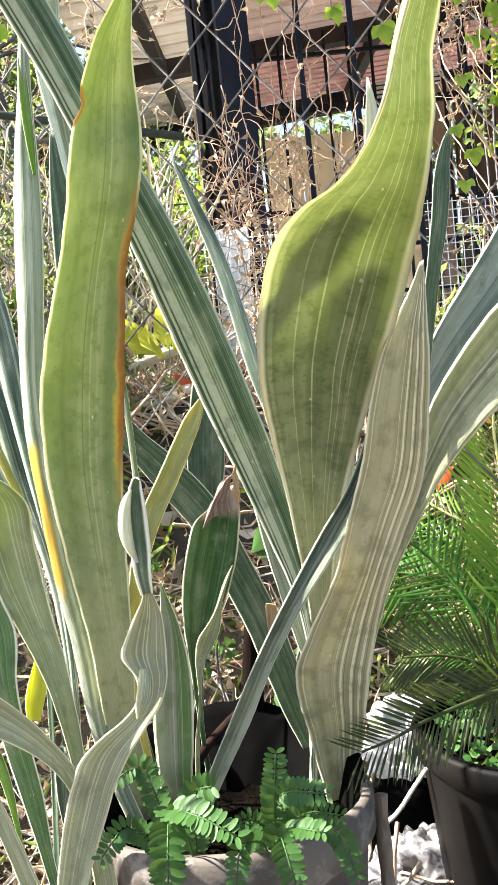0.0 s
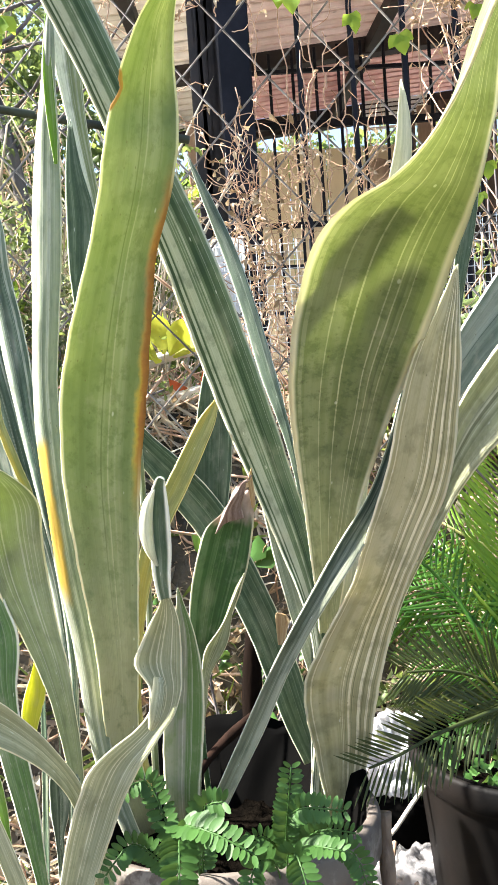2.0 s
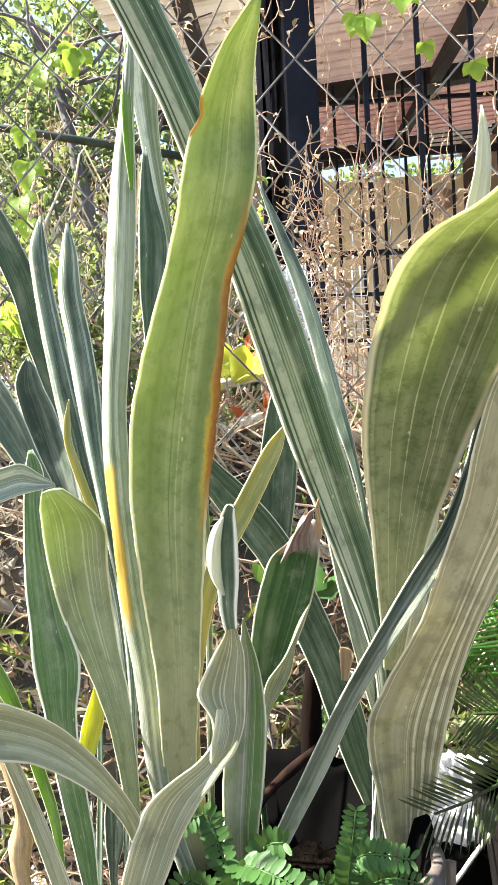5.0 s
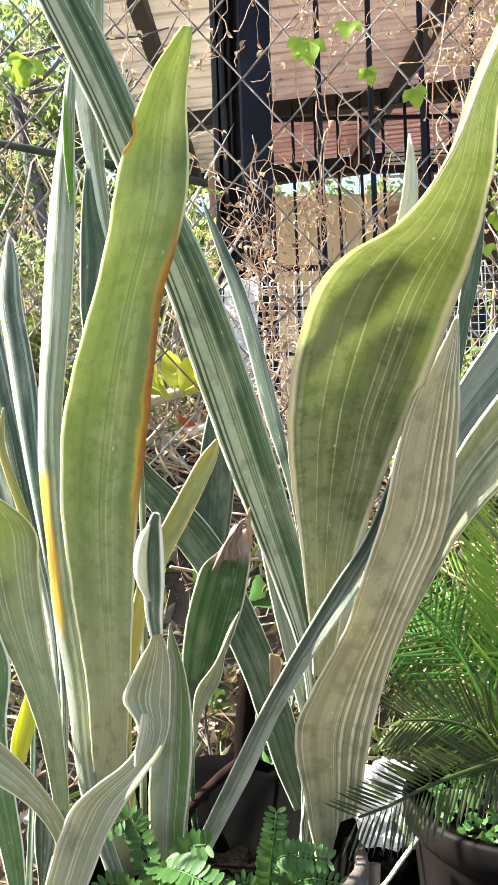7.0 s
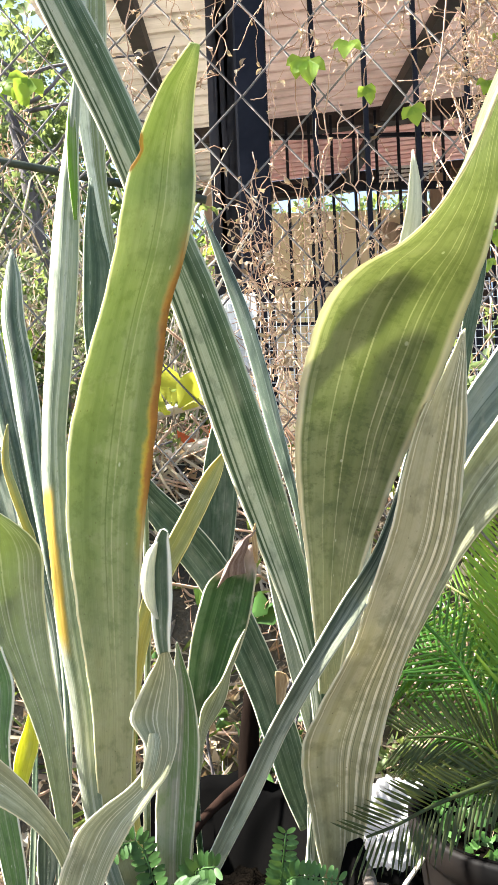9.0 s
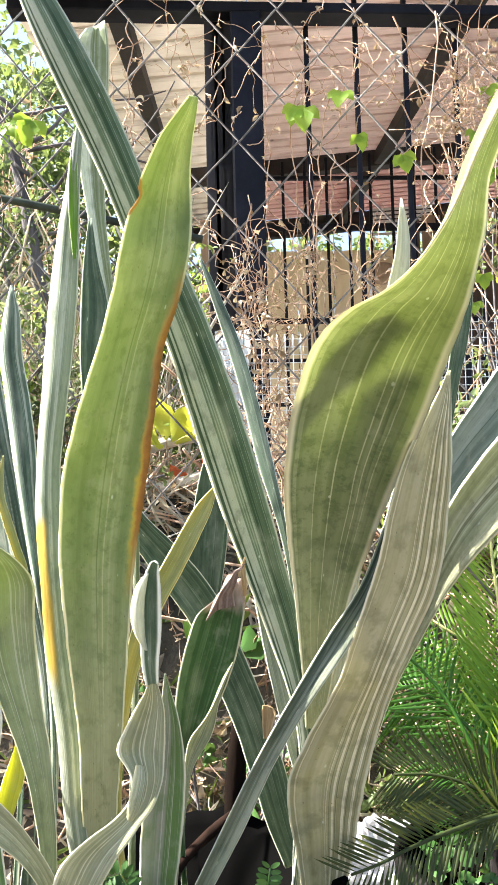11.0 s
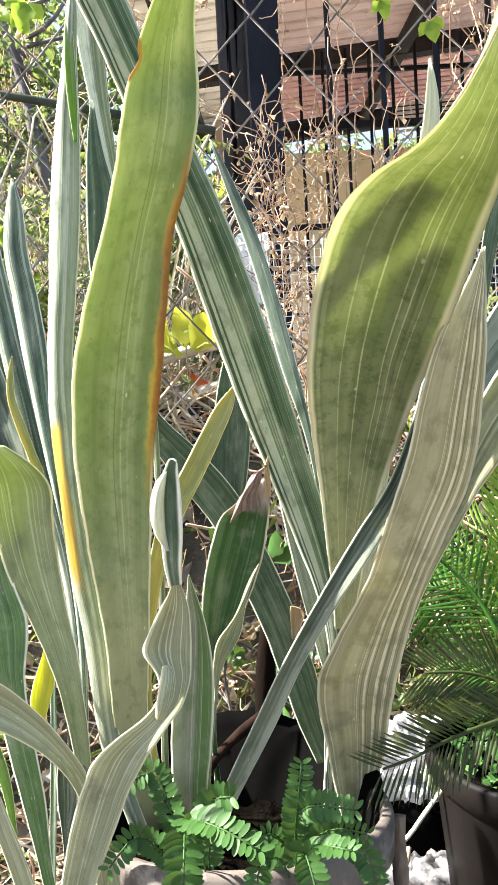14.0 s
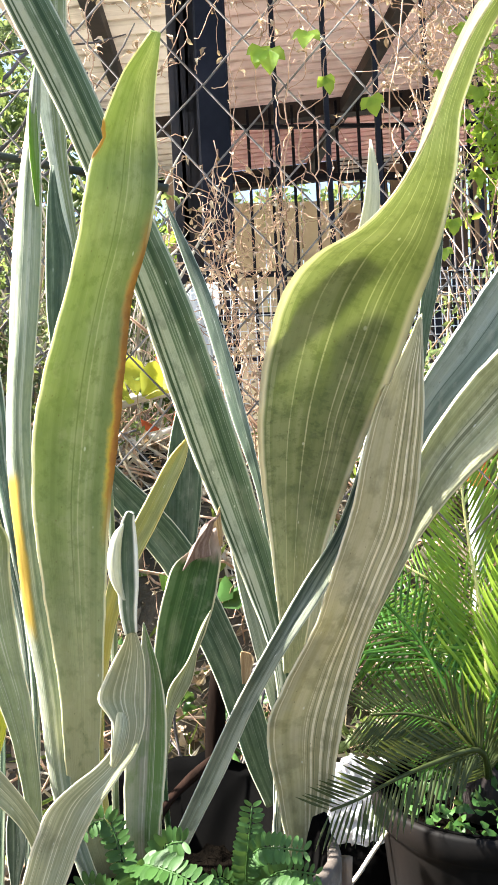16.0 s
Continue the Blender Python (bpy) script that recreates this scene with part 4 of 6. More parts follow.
shrub("hedge", (-1.7, 4.9, 2.7), (1.0, 0.4, 0.9), 4200, 0.10, BUSH, 34, "tall dark hedge beyond the bank", "hedge", 16)
shrub("hedge", (-0.62, 4.3, 1.5), (0.60, 0.35, 0.55), 11000, 0.034, PALE_LEAF, 32, "pale dusty hedge behind the shed", "hedge", 14)
for n, (x, y, z, r) in enumerate(((-1.9, 5.2, 2.6, 1.2), (-0.9, 5.8, 2.0, 0.9), (-0.2, 6.2, 1.5, 0.8), (-3.6, 6.0, 3.0, 1.6), (0.8, 7.5, 1.4, 0.8), (2.6, 7.0, 1.7, 1.0))):
    shrub("tree", (x, y, z), (r, r * 0.6, r), 6000, 0.075, BUSH, 40 + n, "leafy green tree behind the shed", "tree", 10)


for n, (x, y, z, r) in enumerate(((0.7, 7.6, 3.0, 0.7), (1.9, 7.8, 3.1, 0.7))):
    shrub("tree", (x, y, z), (r, r * 0.6, r * 0.7), 1300, 0.08, BUSH, 52 + n, "thin leafy green tree far behind the shed", "tree", 9)


def bare_trunk():
    rng = random.Random(9)
    t = thing("bare_tree", "leaning bare grey tree with thin branches", "tree", (-0.455, 1.72, 0.80))
    v, f = [], []
    line = [(0.045, 0, -0.1), (0.03, 0, 0.25), (0.015, 0, 0.48), (-0.015, 0, 0.66), (-0.05, 0.02, 0.80), (-0.10, 0, 0.95)]
    q, _ = smooth_line(line, 30)
    tube(v, f, [Vector(p) + Vector((0.006 * noise.noise(Vector((0, 0, p[2] * 12))), 0, 0)) for p in q], [0.026 - 0.00062 * i + 0.003 * noise.noise(Vector((3, 0, i * 0.9))) for i in range(30)], 12)
    raw("trunk", v, f, STEM_GREY, t)
    for _ in range(16):
        v, f = [], []
        z = rng.uniform(0.35, 0.9)
        tube(v, f, wander((0.02 - 0.12 * max(0, z - 0.5), 0, z), (rng.choice((-1, 1)), rng.uniform(-0.4, 0.4), rng.uniform(0.2, 1.2)), rng.uniform(0.15, 0.45), 9, 0.2, rng), [0.005 - 0.0004 * i for i in range(10)], 5)
        raw("branch", v, f, STEM_GREY, t)


bare_trunk()


def dead_stalks():
    """Bleached upright stalks and bent grass among the shrubs."""
    rng = random.Random(44)
    v, f = [], []
    for _ in range(650):
        y = rng.uniform(1.45, 2.3)
        x = rng.uniform(-0.62, -0.13) * y / 1.6
        a = Vector((rng.gauss(0, 0.35), rng.gauss(0, 0.2), rng.uniform(0.3, 1.0))).normalized()
        b = a.cross(Vector((rng.uniform(-0.4, 0.4), -1, 0.2))).normalized()
        z = ground_height(x, y) + rng.uniform(0.0, 0.35)
        blade(v, f, Vector((x, y, z)), a, b, rng.uniform(0.10, 0.34), rng.uniform(0.002, 0.007), 0.2, rng.uniform(-0.2, 0.2))
    tagged(raw("dead_stalks", v, f, STRAW), "bleached dry stalks standing among the shrubs", "dry grass", kind="stuff")


dead_stalks()


def cut_stick(a, b, radius, material, label, seed):
    a, b = Vector(a), Vector(b)
    v, f = [], []
    line = wander((0, 0, 0), b - a, (b - a).length, 8, 0.04, random.Random(seed))
    tube(v, f, line, radius, 9)
    tagged(raw("cut_stick", v, f, material), label, "stick").location = a


cut_stick((-0.27, 1.47, 0.905), (-0.09, 1.50, 0.965), 0.011, STONE, "pale cut stick lying on the bank", 4)
cut_stick((-0.31, 1.46, 0.825), (-0.09, 1.49, 0.885), 0.012, PALE_WOOD, "pale fallen branch on the bank", 6)
cut_stick((-0.60, 1.45, 0.92), (-0.28, 1.5, 0.86), 0.008, STEM_GREY, "grey fallen branch on the bank", 8)


def broad_leaf_plant(at, seed, material, label, count=7, size=0.09):
    rng = random.Random(seed)
    o = thing("broadleaf_plant", label, "plant", at)
    for k in range(count):
        v, f = [], []
        a = Vector((rng.uniform(-1, 1), rng.uniform(-0.7, 0.3), rng.uniform(0.2, 0.9))).normalized()
        b = a.cross(Vector((rng.uniform(-0.3, 0.3), -0.8, 0.6))).normalized()
        blade(v, f, Vector((0, 0, 0.02)) + a * 0.02, a, b, size * rng.uniform(0.7, 1.2), size * 0.45, 0.1, 0.15)
        raw("leaf", v, f, material, o)


broad_leaf_plant((-0.145, 1.44, 0.905), 1, YELLOW_LEAF, "yellow-green broad-leaved plant on the bank", 6, 0.105)
broad_leaf_plant((-0.095, 1.46, 0.855), 2, RED_LEAF, "orange-red leaved plant on the bank", 6, 0.05)
broad_leaf_plant((-0.12, 1.52, 0.965), 5, RED_LEAF, "orange-red leaved plant on the bank", 4, 0.035)
broad_leaf_plant((-0.45, 1.40, 1.0), 3, VINE_LEAF, "yellow-green broad-leaved plant on the bank", 8, 0.08)
broad_leaf_plant((0.24, 1.2, 0.66), 4, RED_LEAF, "red-leaved plant behind the cycad", 9, 0.05)
broad_leaf_plant((-0.03, 1.13, 0.60), 7, WEED, "dark green broad-leaved weed behind the pot", 8, 0.07)
broad_leaf_plant((0.36, 1.22, 0.74), 6, RED_LEAF, "red-leaved plant behind the cycad", 8, 0.05)


def white_sack():
    bm = bmesh.new()
    bmesh.ops.create_grid(bm, x_segments=24, y_segments=40, size=0.5)
    for v in bm.verts:
        x, z = v.co.x * 0.08, v.co.y * 0.29
        v.co = Vector((x + 0.006 * noise.noise(Vector((0, z * 14, 2))), 0.012 * noise.noise(Vector((x * 40, z * 12, 0))) + 0.010 * math.sin(x * 110), z))
    made = bmesh.ops.solidify(bm, geom=bm.faces[:], thickness=0.003)
    tagged(part("white_sack", bm, WHITE_WIRE), "white woven sack hanging beside the wire mesh", "sack").location = (-0.030, 1.84, 1.075)


white_sack()


# ---- pots ----
def revolve(bm, profile, segments=48, wobble=0.0):
    rings = []
    for r, z in profile:
        rings.append([bm.verts.new(((r + wobble * noise.noise(Vector((math.cos(a) * 2, math.sin(a) * 2, z * 8)))) * math.cos(a), r * math.sin(a), z)) for a in (2 * math.pi * k / segments for k in range(segments))])
    for a, b in zip(rings, rings[1:]):
        for k in range(segments):
            bm.faces.new((a[k], a[(k + 1) % segments], b[(k + 1) % segments], b[k]))
    bm.faces.new(rings[0][::-1])
    bm.faces.new(rings[-1])


def pot(name, at, radius, height, material, label, wobble=0.0, fill=0.86, lean=0.0):
    o = thing(name, label, "plant pot", at)
    bm = bmesh.new()
    r, h = radius, height
    revolve(bm, [(r * 0.72, 0), (r * 0.76, 0.01), (r * 0.95, h * 0.86), (r * 0.97, h * 0.88), (r * 1.02, h * 0.90), (r * 1.03, h * 0.985), (r * 1.01, h), (r * 0.955, h), (r * 0.935, h * 0.985), (r * 0.92, h * 0.87), (r * 0.84, h * 0.68)], 56, wobble)
    part("body", bm, material, o)
    bm = bmesh.new()
    revolve(bm, [(r * 0.70, h * 0.3), (r * 0.915, h * 0.955), (r * 0.950, h * 0.990), (r * 0.985, h * 1.004), (r * 0.965, h * 1.008), (r * 0.900, h * 0.985), (r * 0.69, h * 0.3)], 48, wobble)
    for v in bm.verts:
        # black sheet over the back rim stands in for shade; slack in front
        k = v.co.y / r
        if lean and v.co.z > h * 0.9:
            v.co.z += (0.052 + 0.016 * noise.noise(Vector((v.co.x * 30, 1.0, 0.0)))) * max(0.0, k) ** 0.7 - 0.022 * max(0.0, 0.2 - k)
            if v.co.xy.length > r * 0.94:
                v.co.xy = v.co.xy * (1 + 0.07 * max(0.0, k) - 0.03 * max(0.0, 0.2 - k))
    part("dark_lining", bm, SHADE_BLACK, o, "near-black lining added to darken the inside of the pot")
    bm = bmesh.new()
    bmesh.ops.create_grid(bm, x_segments=40, y_segments=40, size=r * 0.86)
    for v in list(bm.verts):
        d = v.co.length
        if d > r * 0.86:
            v.co *= r * 0.86 / d
        v.co.z = h * fill + 0.010 * noise.noise(v.co * 40) + 0.006 * noise.noise(v.co * 120)
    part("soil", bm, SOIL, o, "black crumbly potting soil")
    o.rotation_euler.x = radians(lean)
    return o


pot("plant_pot", (-0.052, 0.755, 0.100), 0.138, 0.366, POT_GREY, "weathered grey-brown pot full of dark soil, slightly tilted", 0.004, 0.90, -8.0)
pot("black_pot", (0.305, 1.02, 0.115), 0.135, 0.295, POT_BLACK, "black plastic nursery pot holding the cycad", 0.003)


# ---- snake plants ----
def leaf(plant, material, stations, label, cup=0.1, vee=False, notch=0.0, plain_edge=False, foot=True):
    """One strap leaf: rows of centre, width, and the yaw and rise of its width, from base to tip."""
    first = stations[0]
    root = ROOTS[plant]
    if plant is PLANT and first[2] > 0.62:
        root = (-0.135 if first[0] < -0.02 else 0.035, 0.885, 0.40)
    p, q = Vector(first[:3]), Vector(stations[1][:3])
    back = (p - q).normalized()
    ahead = p + back * min((p.z - root[2]) / max(-back.z, 0.3), 0.16)
    k = min(max((p.z - root[2] - 0.12) / 0.15, 0.0), 1.0)
    base = ahead.lerp(Vector(root), 0.15 + 0.85 * k)
    down = (base.x, base.y, min(base.z, root[2] + 0.02), min(first[3] * 0.85, 0.032), first[4], first[5])
    rows = []
    for x, y, z, w, yaw, rise in ([down] if foot else []) + list(stations):
        a, e = radians(yaw), radians(rise)
        rows.append((x, y, z, w, math.cos(a) * math.cos(e), math.sin(a) * math.cos(e), math.sin(e)))
    nv, nu = 10 * len(rows), 17
    q, s = smooth_line(rows, nv)
    if foot:
        s = s - np.linalg.norm(np.array(rows[1][:3]) - np.array(rows[0][:3]))
    seed = len(bpy.data.meshes) * 1.7
    verts, uvs = [], []
    ring = 2 * nu - 2
    for i in range(nv):
        c = Vector(q[i, :3])
        t = Vector(q[min(i + 1, nv - 1), :3] - q[max(i - 1, 0), :3]).normalized()
        across = Vector(q[i, 4:7]).normalized()
        n = across.cross(t).normalized()
        w = max(q[i, 3], 0.0012)
        thick = min(0.0034, 0.12 * w + 0.0006)
        front, back = [], []
        for j in range(nu):
            x = j / (nu - 1) - 0.5
            k = abs(2 * x)
            lift = cup * w * ((k if vee else k * k) - 1.0)
            if vee:
                lift += cup * w * 0.25 * math.exp(-(x / 0.07) ** 2)
            m = min(w, 0.035)
            wave = 0.03 * m * noise.noise(Vector((x * 3, s[i] * 22, seed))) + 0.05 * m * k**3 * noise.noise(Vector((x * 2, s[i] * 30, seed + 3)))
            ragged = 1 + (0.012 + (0.0 if plain_edge else 0.012)) * noise.noise(Vector((2.0 if x > 0 else -2.0, s[i] * 60, seed)))
            xx = x * ragged
            if notch and x < -0.3:
                xx += 0.10 * (k - 0.6) / 0.4 * math.exp(-((s[i] - notch) / 0.006) ** 2)
            p = c + across * (xx * w) + n * (lift + wave)
            edge = math.sqrt(max(0.0, 1 - k**4))
            front.append(p + n * (thick * 0.5 * edge))
            back.append(p - n * (thick * 0.5 * edge))
        verts += front + back[-2:0:-1]
        us = [j / (nu - 1) for j in range(nu)]
        uvs.append((us + us[-2:0:-1], s[i]))
    faces, face_uv = [], []
    for i in range(nv - 1):
        for j in range(ring):
            a, b = j, (j + 1) % ring
            faces.append((i * ring + a, i * ring + b, (i + 1) * ring + b, (i + 1) * ring + a))
            (ua, va), (ub, vb) = uvs[i], uvs[i + 1]
            face_uv += [(ua[a], va), (ua[b], va), (ub[b], vb), (ub[a], vb)]
    faces.append(tuple(range(ring))[::-1])
    face_uv += [(0.5, s[0])] * ring
    faces.append(tuple((nv - 1) * ring + j for j in range(ring)))
    face_uv += [(0.5, s[-1])] * ring
    o = plant.location
    me = bpy.data.meshes.new("leaf")
    me.from_pydata([tuple(p - o) for p in verts], [], faces)
    layer = me.uv_layers.new(name="UVMap")
    layer.data.foreach_set("uv", [k for p in face_uv for k in p])
    me.update()
    return part_mesh("leaf", me, material, plant, label)


PLANT = thing("snake_plant", "tall variegated snake plant with broad striped leaves", "snake plant", (-0.045, 0.82, 0.415))
SIDE_PLANT = thing("snake_plant", "snake plant with pale bent leaves growing beside the pot", "snake plant", (-0.245, 0.76, 0.10))
ROOTS = {PLANT: (-0.045, 0.83, 0.40), SIDE_PLANT: (-0.245, 0.76, 0.09)}
leaf(PLANT, LEAF_SCORCHED, [(-0.1506, 0.8020, 0.5288, 0.0329, 30.0, -14.0), (-0.1404, 0.7470, 0.6482, 0.0404, 23.6, -8.7), (-0.1340, 0.7020, 0.7407, 0.0522, 17.9, -5.2),
    (-0.1266, 0.6670, 0.8166, 0.0604, 15.4, -3.3), (-0.1171, 0.6470, 0.8708, 0.0636, 14.6, -4.0), (-0.1056, 0.6320, 0.9196, 0.0573, 16.2, -0.9),
    (-0.0919, 0.6220, 0.9682, 0.0492, 19.0, -1.4), (-0.0804, 0.6120, 1.0013, 0.0504, 18.5, 1.8), (-0.0722, 0.6050, 1.0332, 0.0517, 18.0, 2.7),
    (-0.0670, 0.6020, 1.0661, 0.0449, 21.0, 5.8), (-0.0612, 0.5920, 1.0872, 0.0359, 26.8, 8.1), (-0.0543, 0.5820, 1.1053, 0.0278, 35.9, 10.8),
    (-0.0465, 0.5720, 1.1163, 0.0210, 52.6, 16.6), (-0.0412, 0.5670, 1.1254, 0.0186, 71.7, 25.1)],
     "broad yellow-green leaf with cream margin and brown scorched edge", cup=0.07, notch=0.588)
leaf(PLANT, LEAF_GREEN, [(0.0552, 0.8200, 0.6505, 0.0227, 0.0, 2.1), (0.0581, 0.7700, 0.7485, 0.0542, 21.9, -8.4), (0.0619, 0.7165, 0.8167, 0.0864, 25.5, -5.2),
    (0.0666, 0.6490, 0.8749, 0.1148, 33.0, -7.4), (0.0753, 0.6090, 0.9160, 0.1145, 27.3, -8.6), (0.0826, 0.5790, 0.9452, 0.1042, 21.6, -7.2),
    (0.0916, 0.5525, 0.9641, 0.0860, 17.0, -7.3), (0.0998, 0.5175, 0.9737, 0.0658, 22.3, -0.2), (0.1054, 0.4980, 0.9831, 0.0596, 30.8, 10.4),
    (0.1087, 0.4790, 0.9923, 0.0628, 43.7, 14.5), (0.1101, 0.4625, 1.0004, 0.0700, 55.0, 16.6), (0.1101, 0.4470, 1.0085, 0.0760, 60.5, 18.9),
    (0.1095, 0.4305, 1.0158, 0.0790, 63.6, 20.2), (0.1096, 0.4160, 1.0219, 0.0760, 64.6, 20.5), (0.1100, 0.4045, 1.0265, 0.0700, 65.2, 21.0),
    (0.1120, 0.3800, 1.0350, 0.0480, 65.0, 21.0), (0.1150, 0.3560, 1.0400, 0.0030, 65.0, 21.0)],
     "very broad green leaf with pale stripes and cream margin", cup=0.10, plain_edge=True)
leaf(PLANT, LEAF_HALF_STRIPED, [(0.0601, 0.8530, 0.3747, 0.0229, 0.0, -1.5), (0.0603, 0.8500, 0.4150, 0.0289, 0.0, 1.4), (0.0611, 0.8300, 0.5004, 0.0553, 0.0, 1.3),
    (0.0608, 0.7900, 0.5857, 0.0715, 0.0, -7.3), (0.0737, 0.7700, 0.6330, 0.0623, 0.0, -2.6), (0.0934, 0.7350, 0.6951, 0.0479, 0.0, -5.2),
    (0.1057, 0.7100, 0.7392, 0.0537, 0.0, -0.1), (0.1188, 0.6850, 0.7868, 0.0523, 0.0, -10.5), (0.1246, 0.6650, 0.8343, 0.0479, 0.0, -2.9),
    (0.1295, 0.6550, 0.8690, 0.0405, 0.0, -2.6), (0.1350, 0.6500, 0.8983, 0.0295, 0.0, 6.8), (0.1431, 0.6500, 0.9250, 0.0137, 0.0, 3.1),
    (0.1486, 0.6500, 0.9477, 0.0036, 0.0, 29.9)],
     "pale cream-striped leaf with wavy margin and dry tip", foot=False, cup=0.10)
leaf(PLANT, LEAF_BANDED, [(0.0412, 0.8300, 0.6550, 0.0224, 0.0, 12.5), (0.0269, 0.8250, 0.7165, 0.0341, 0.0, 16.7), (0.0055, 0.8150, 0.7887, 0.0415, 0.0, 20.6),
    (-0.0168, 0.7900, 0.8616, 0.0469, 0.0, 23.7), (-0.0386, 0.7550, 0.9341, 0.0461, 0.0, 27.2), (-0.0587, 0.7200, 0.9966, 0.0404, 0.0, 20.7),
    (-0.0830, 0.6900, 1.0576, 0.0362, 0.0, 14.5), (-0.1036, 0.6650, 1.1088, 0.0322, 0.0, 19.7), (-0.1199, 0.6500, 1.1466, 0.0328, 0.0, 21.5),
    (-0.1362, 0.6350, 1.1805, 0.0324, 0.0, 19.4), (-0.1551, 0.6250, 1.2187, 0.0282, 0.0, 20.5), (-0.1748, 0.6200, 1.2565, 0.0167, 0.0, 16.1),
    (-0.1905, 0.6150, 1.2823, 0.0025, 0.0, 13.8)],
     "long grey-green striped leaf folded along its middle", cup=-0.16, vee=True)
leaf(PLANT, LEAF_BLUE, [(0.0279, 0.8600, 0.8189, 0.0089, 0.0, 16.4), (0.0121, 0.8800, 0.8864, 0.0166, 0.0, 18.0), (-0.0025, 0.9000, 0.9546, 0.0164, 0.0, 18.5),
    (-0.0225, 0.9200, 1.0286, 0.0151, 0.0, 20.7), (-0.0412, 0.9250, 1.0813, 0.0100, 0.0, 22.0), (-0.0580, 0.9300, 1.1268, 0.0019, 0.0, 15.3)],
     "narrow blue-green striped leaf", cup=-0.15, vee=True)
leaf(PLANT, LEAF_PALE, [(0.1192, 0.7500, 0.9904, 0.0241, 0.0, 8.6), (0.1283, 0.7400, 1.0337, 0.0202, 0.0, 17.3), (0.1318, 0.7300, 1.0578, 0.0147, 0.0, 0.5),
    (0.1328, 0.7250, 1.0877, 0.0095, 0.0, -3.2), (0.1307, 0.7200, 1.1107, 0.0014, 0.0, 15.3)],
     "pale grey-green pointed leaf tip", cup=0.12)
leaf(PLANT, LEAF_DARK, [(0.1589, 0.7800, 0.8120, 0.0115, 0.0, -5.5), (0.1699, 0.7600, 0.8948, 0.0133, 0.0, 5.2), (0.1787, 0.7500, 0.9514, 0.0123, 0.0, -5.8),
    (0.1870, 0.7450, 0.9983, 0.0146, 0.0, -5.9), (0.1935, 0.7400, 1.0497, 0.0125, 0.0, 23.4), (0.1988, 0.7400, 1.0682, 0.0014, 0.0, -6.1)],
     "dark green leaf with pale margin", cup=0.15, vee=True)
leaf(PLANT, LEAF_SKY, [(0.1251, 0.8600, 0.7440, 0.0230, 0.0, -45.3), (0.1594, 0.8500, 0.8077, 0.0267, 0.0, -45.9), (0.1887, 0.8400, 0.8589, 0.0372, 0.0, -57.4),
    (0.2131, 0.8300, 0.8954, 0.0422, 0.0, -48.5), (0.2426, 0.8200, 0.9318, 0.0532, 0.0, -55.2), (0.2760, 0.8100, 0.9778, 0.0573, 0.0, -57.1),
    (0.3051, 0.8000, 1.0288, 0.0427, 0.0, -52.0), (0.3330, 0.8000, 1.0771, 0.0260, 0.0, -57.3), (0.3548, 0.8000, 1.1199, 0.0023, 0.0, -31.7)],
     "broad blue-grey leaf with a deep middle fold", cup=0.2, vee=True)
leaf(PLANT, LEAF_OLIVE, [(0.0667, 0.8680, 0.4059, 0.0208, 0.0, -4.8), (0.0764, 0.8600, 0.4694, 0.0204, 0.0, -4.9), (0.0852, 0.8350, 0.5411, 0.0232, 0.0, -5.0),
    (0.0966, 0.8000, 0.6157, 0.0222, 0.0, -12.4), (0.1125, 0.7750, 0.6760, 0.0243, 0.0, -43.5), (0.1364, 0.7500, 0.7359, 0.0288, 0.0, -55.5),
    (0.1558, 0.7400, 0.7783, 0.0376, 0.0, -65.4), (0.1755, 0.7300, 0.8170, 0.0521, 0.0, -68.5), (0.1967, 0.7250, 0.8443, 0.0580, 0.0, -66.3),
    (0.2232, 0.7200, 0.8728, 0.0619, 0.0, -59.2), (0.2510, 0.7150, 0.9041, 0.0570, 0.0, -53.1), (0.2809, 0.7100, 0.9446, 0.0380, 0.0, -52.1),
    (0.3090, 0.7100, 0.9915, 0.0021, -0.0, -31.8)],
     "grey-green leaf with cream edge bending outward", foot=False, cup=0.2, vee=True)
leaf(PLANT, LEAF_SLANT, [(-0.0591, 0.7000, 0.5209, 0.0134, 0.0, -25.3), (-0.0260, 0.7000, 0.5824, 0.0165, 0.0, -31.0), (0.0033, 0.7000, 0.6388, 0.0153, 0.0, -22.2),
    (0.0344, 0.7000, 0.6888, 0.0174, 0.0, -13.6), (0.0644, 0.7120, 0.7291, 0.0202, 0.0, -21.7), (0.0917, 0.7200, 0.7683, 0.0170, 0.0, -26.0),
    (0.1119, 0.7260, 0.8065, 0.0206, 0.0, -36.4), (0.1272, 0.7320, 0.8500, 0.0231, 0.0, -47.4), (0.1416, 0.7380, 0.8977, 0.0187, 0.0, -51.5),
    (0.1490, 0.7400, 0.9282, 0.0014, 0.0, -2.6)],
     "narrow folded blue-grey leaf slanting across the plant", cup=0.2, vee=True)
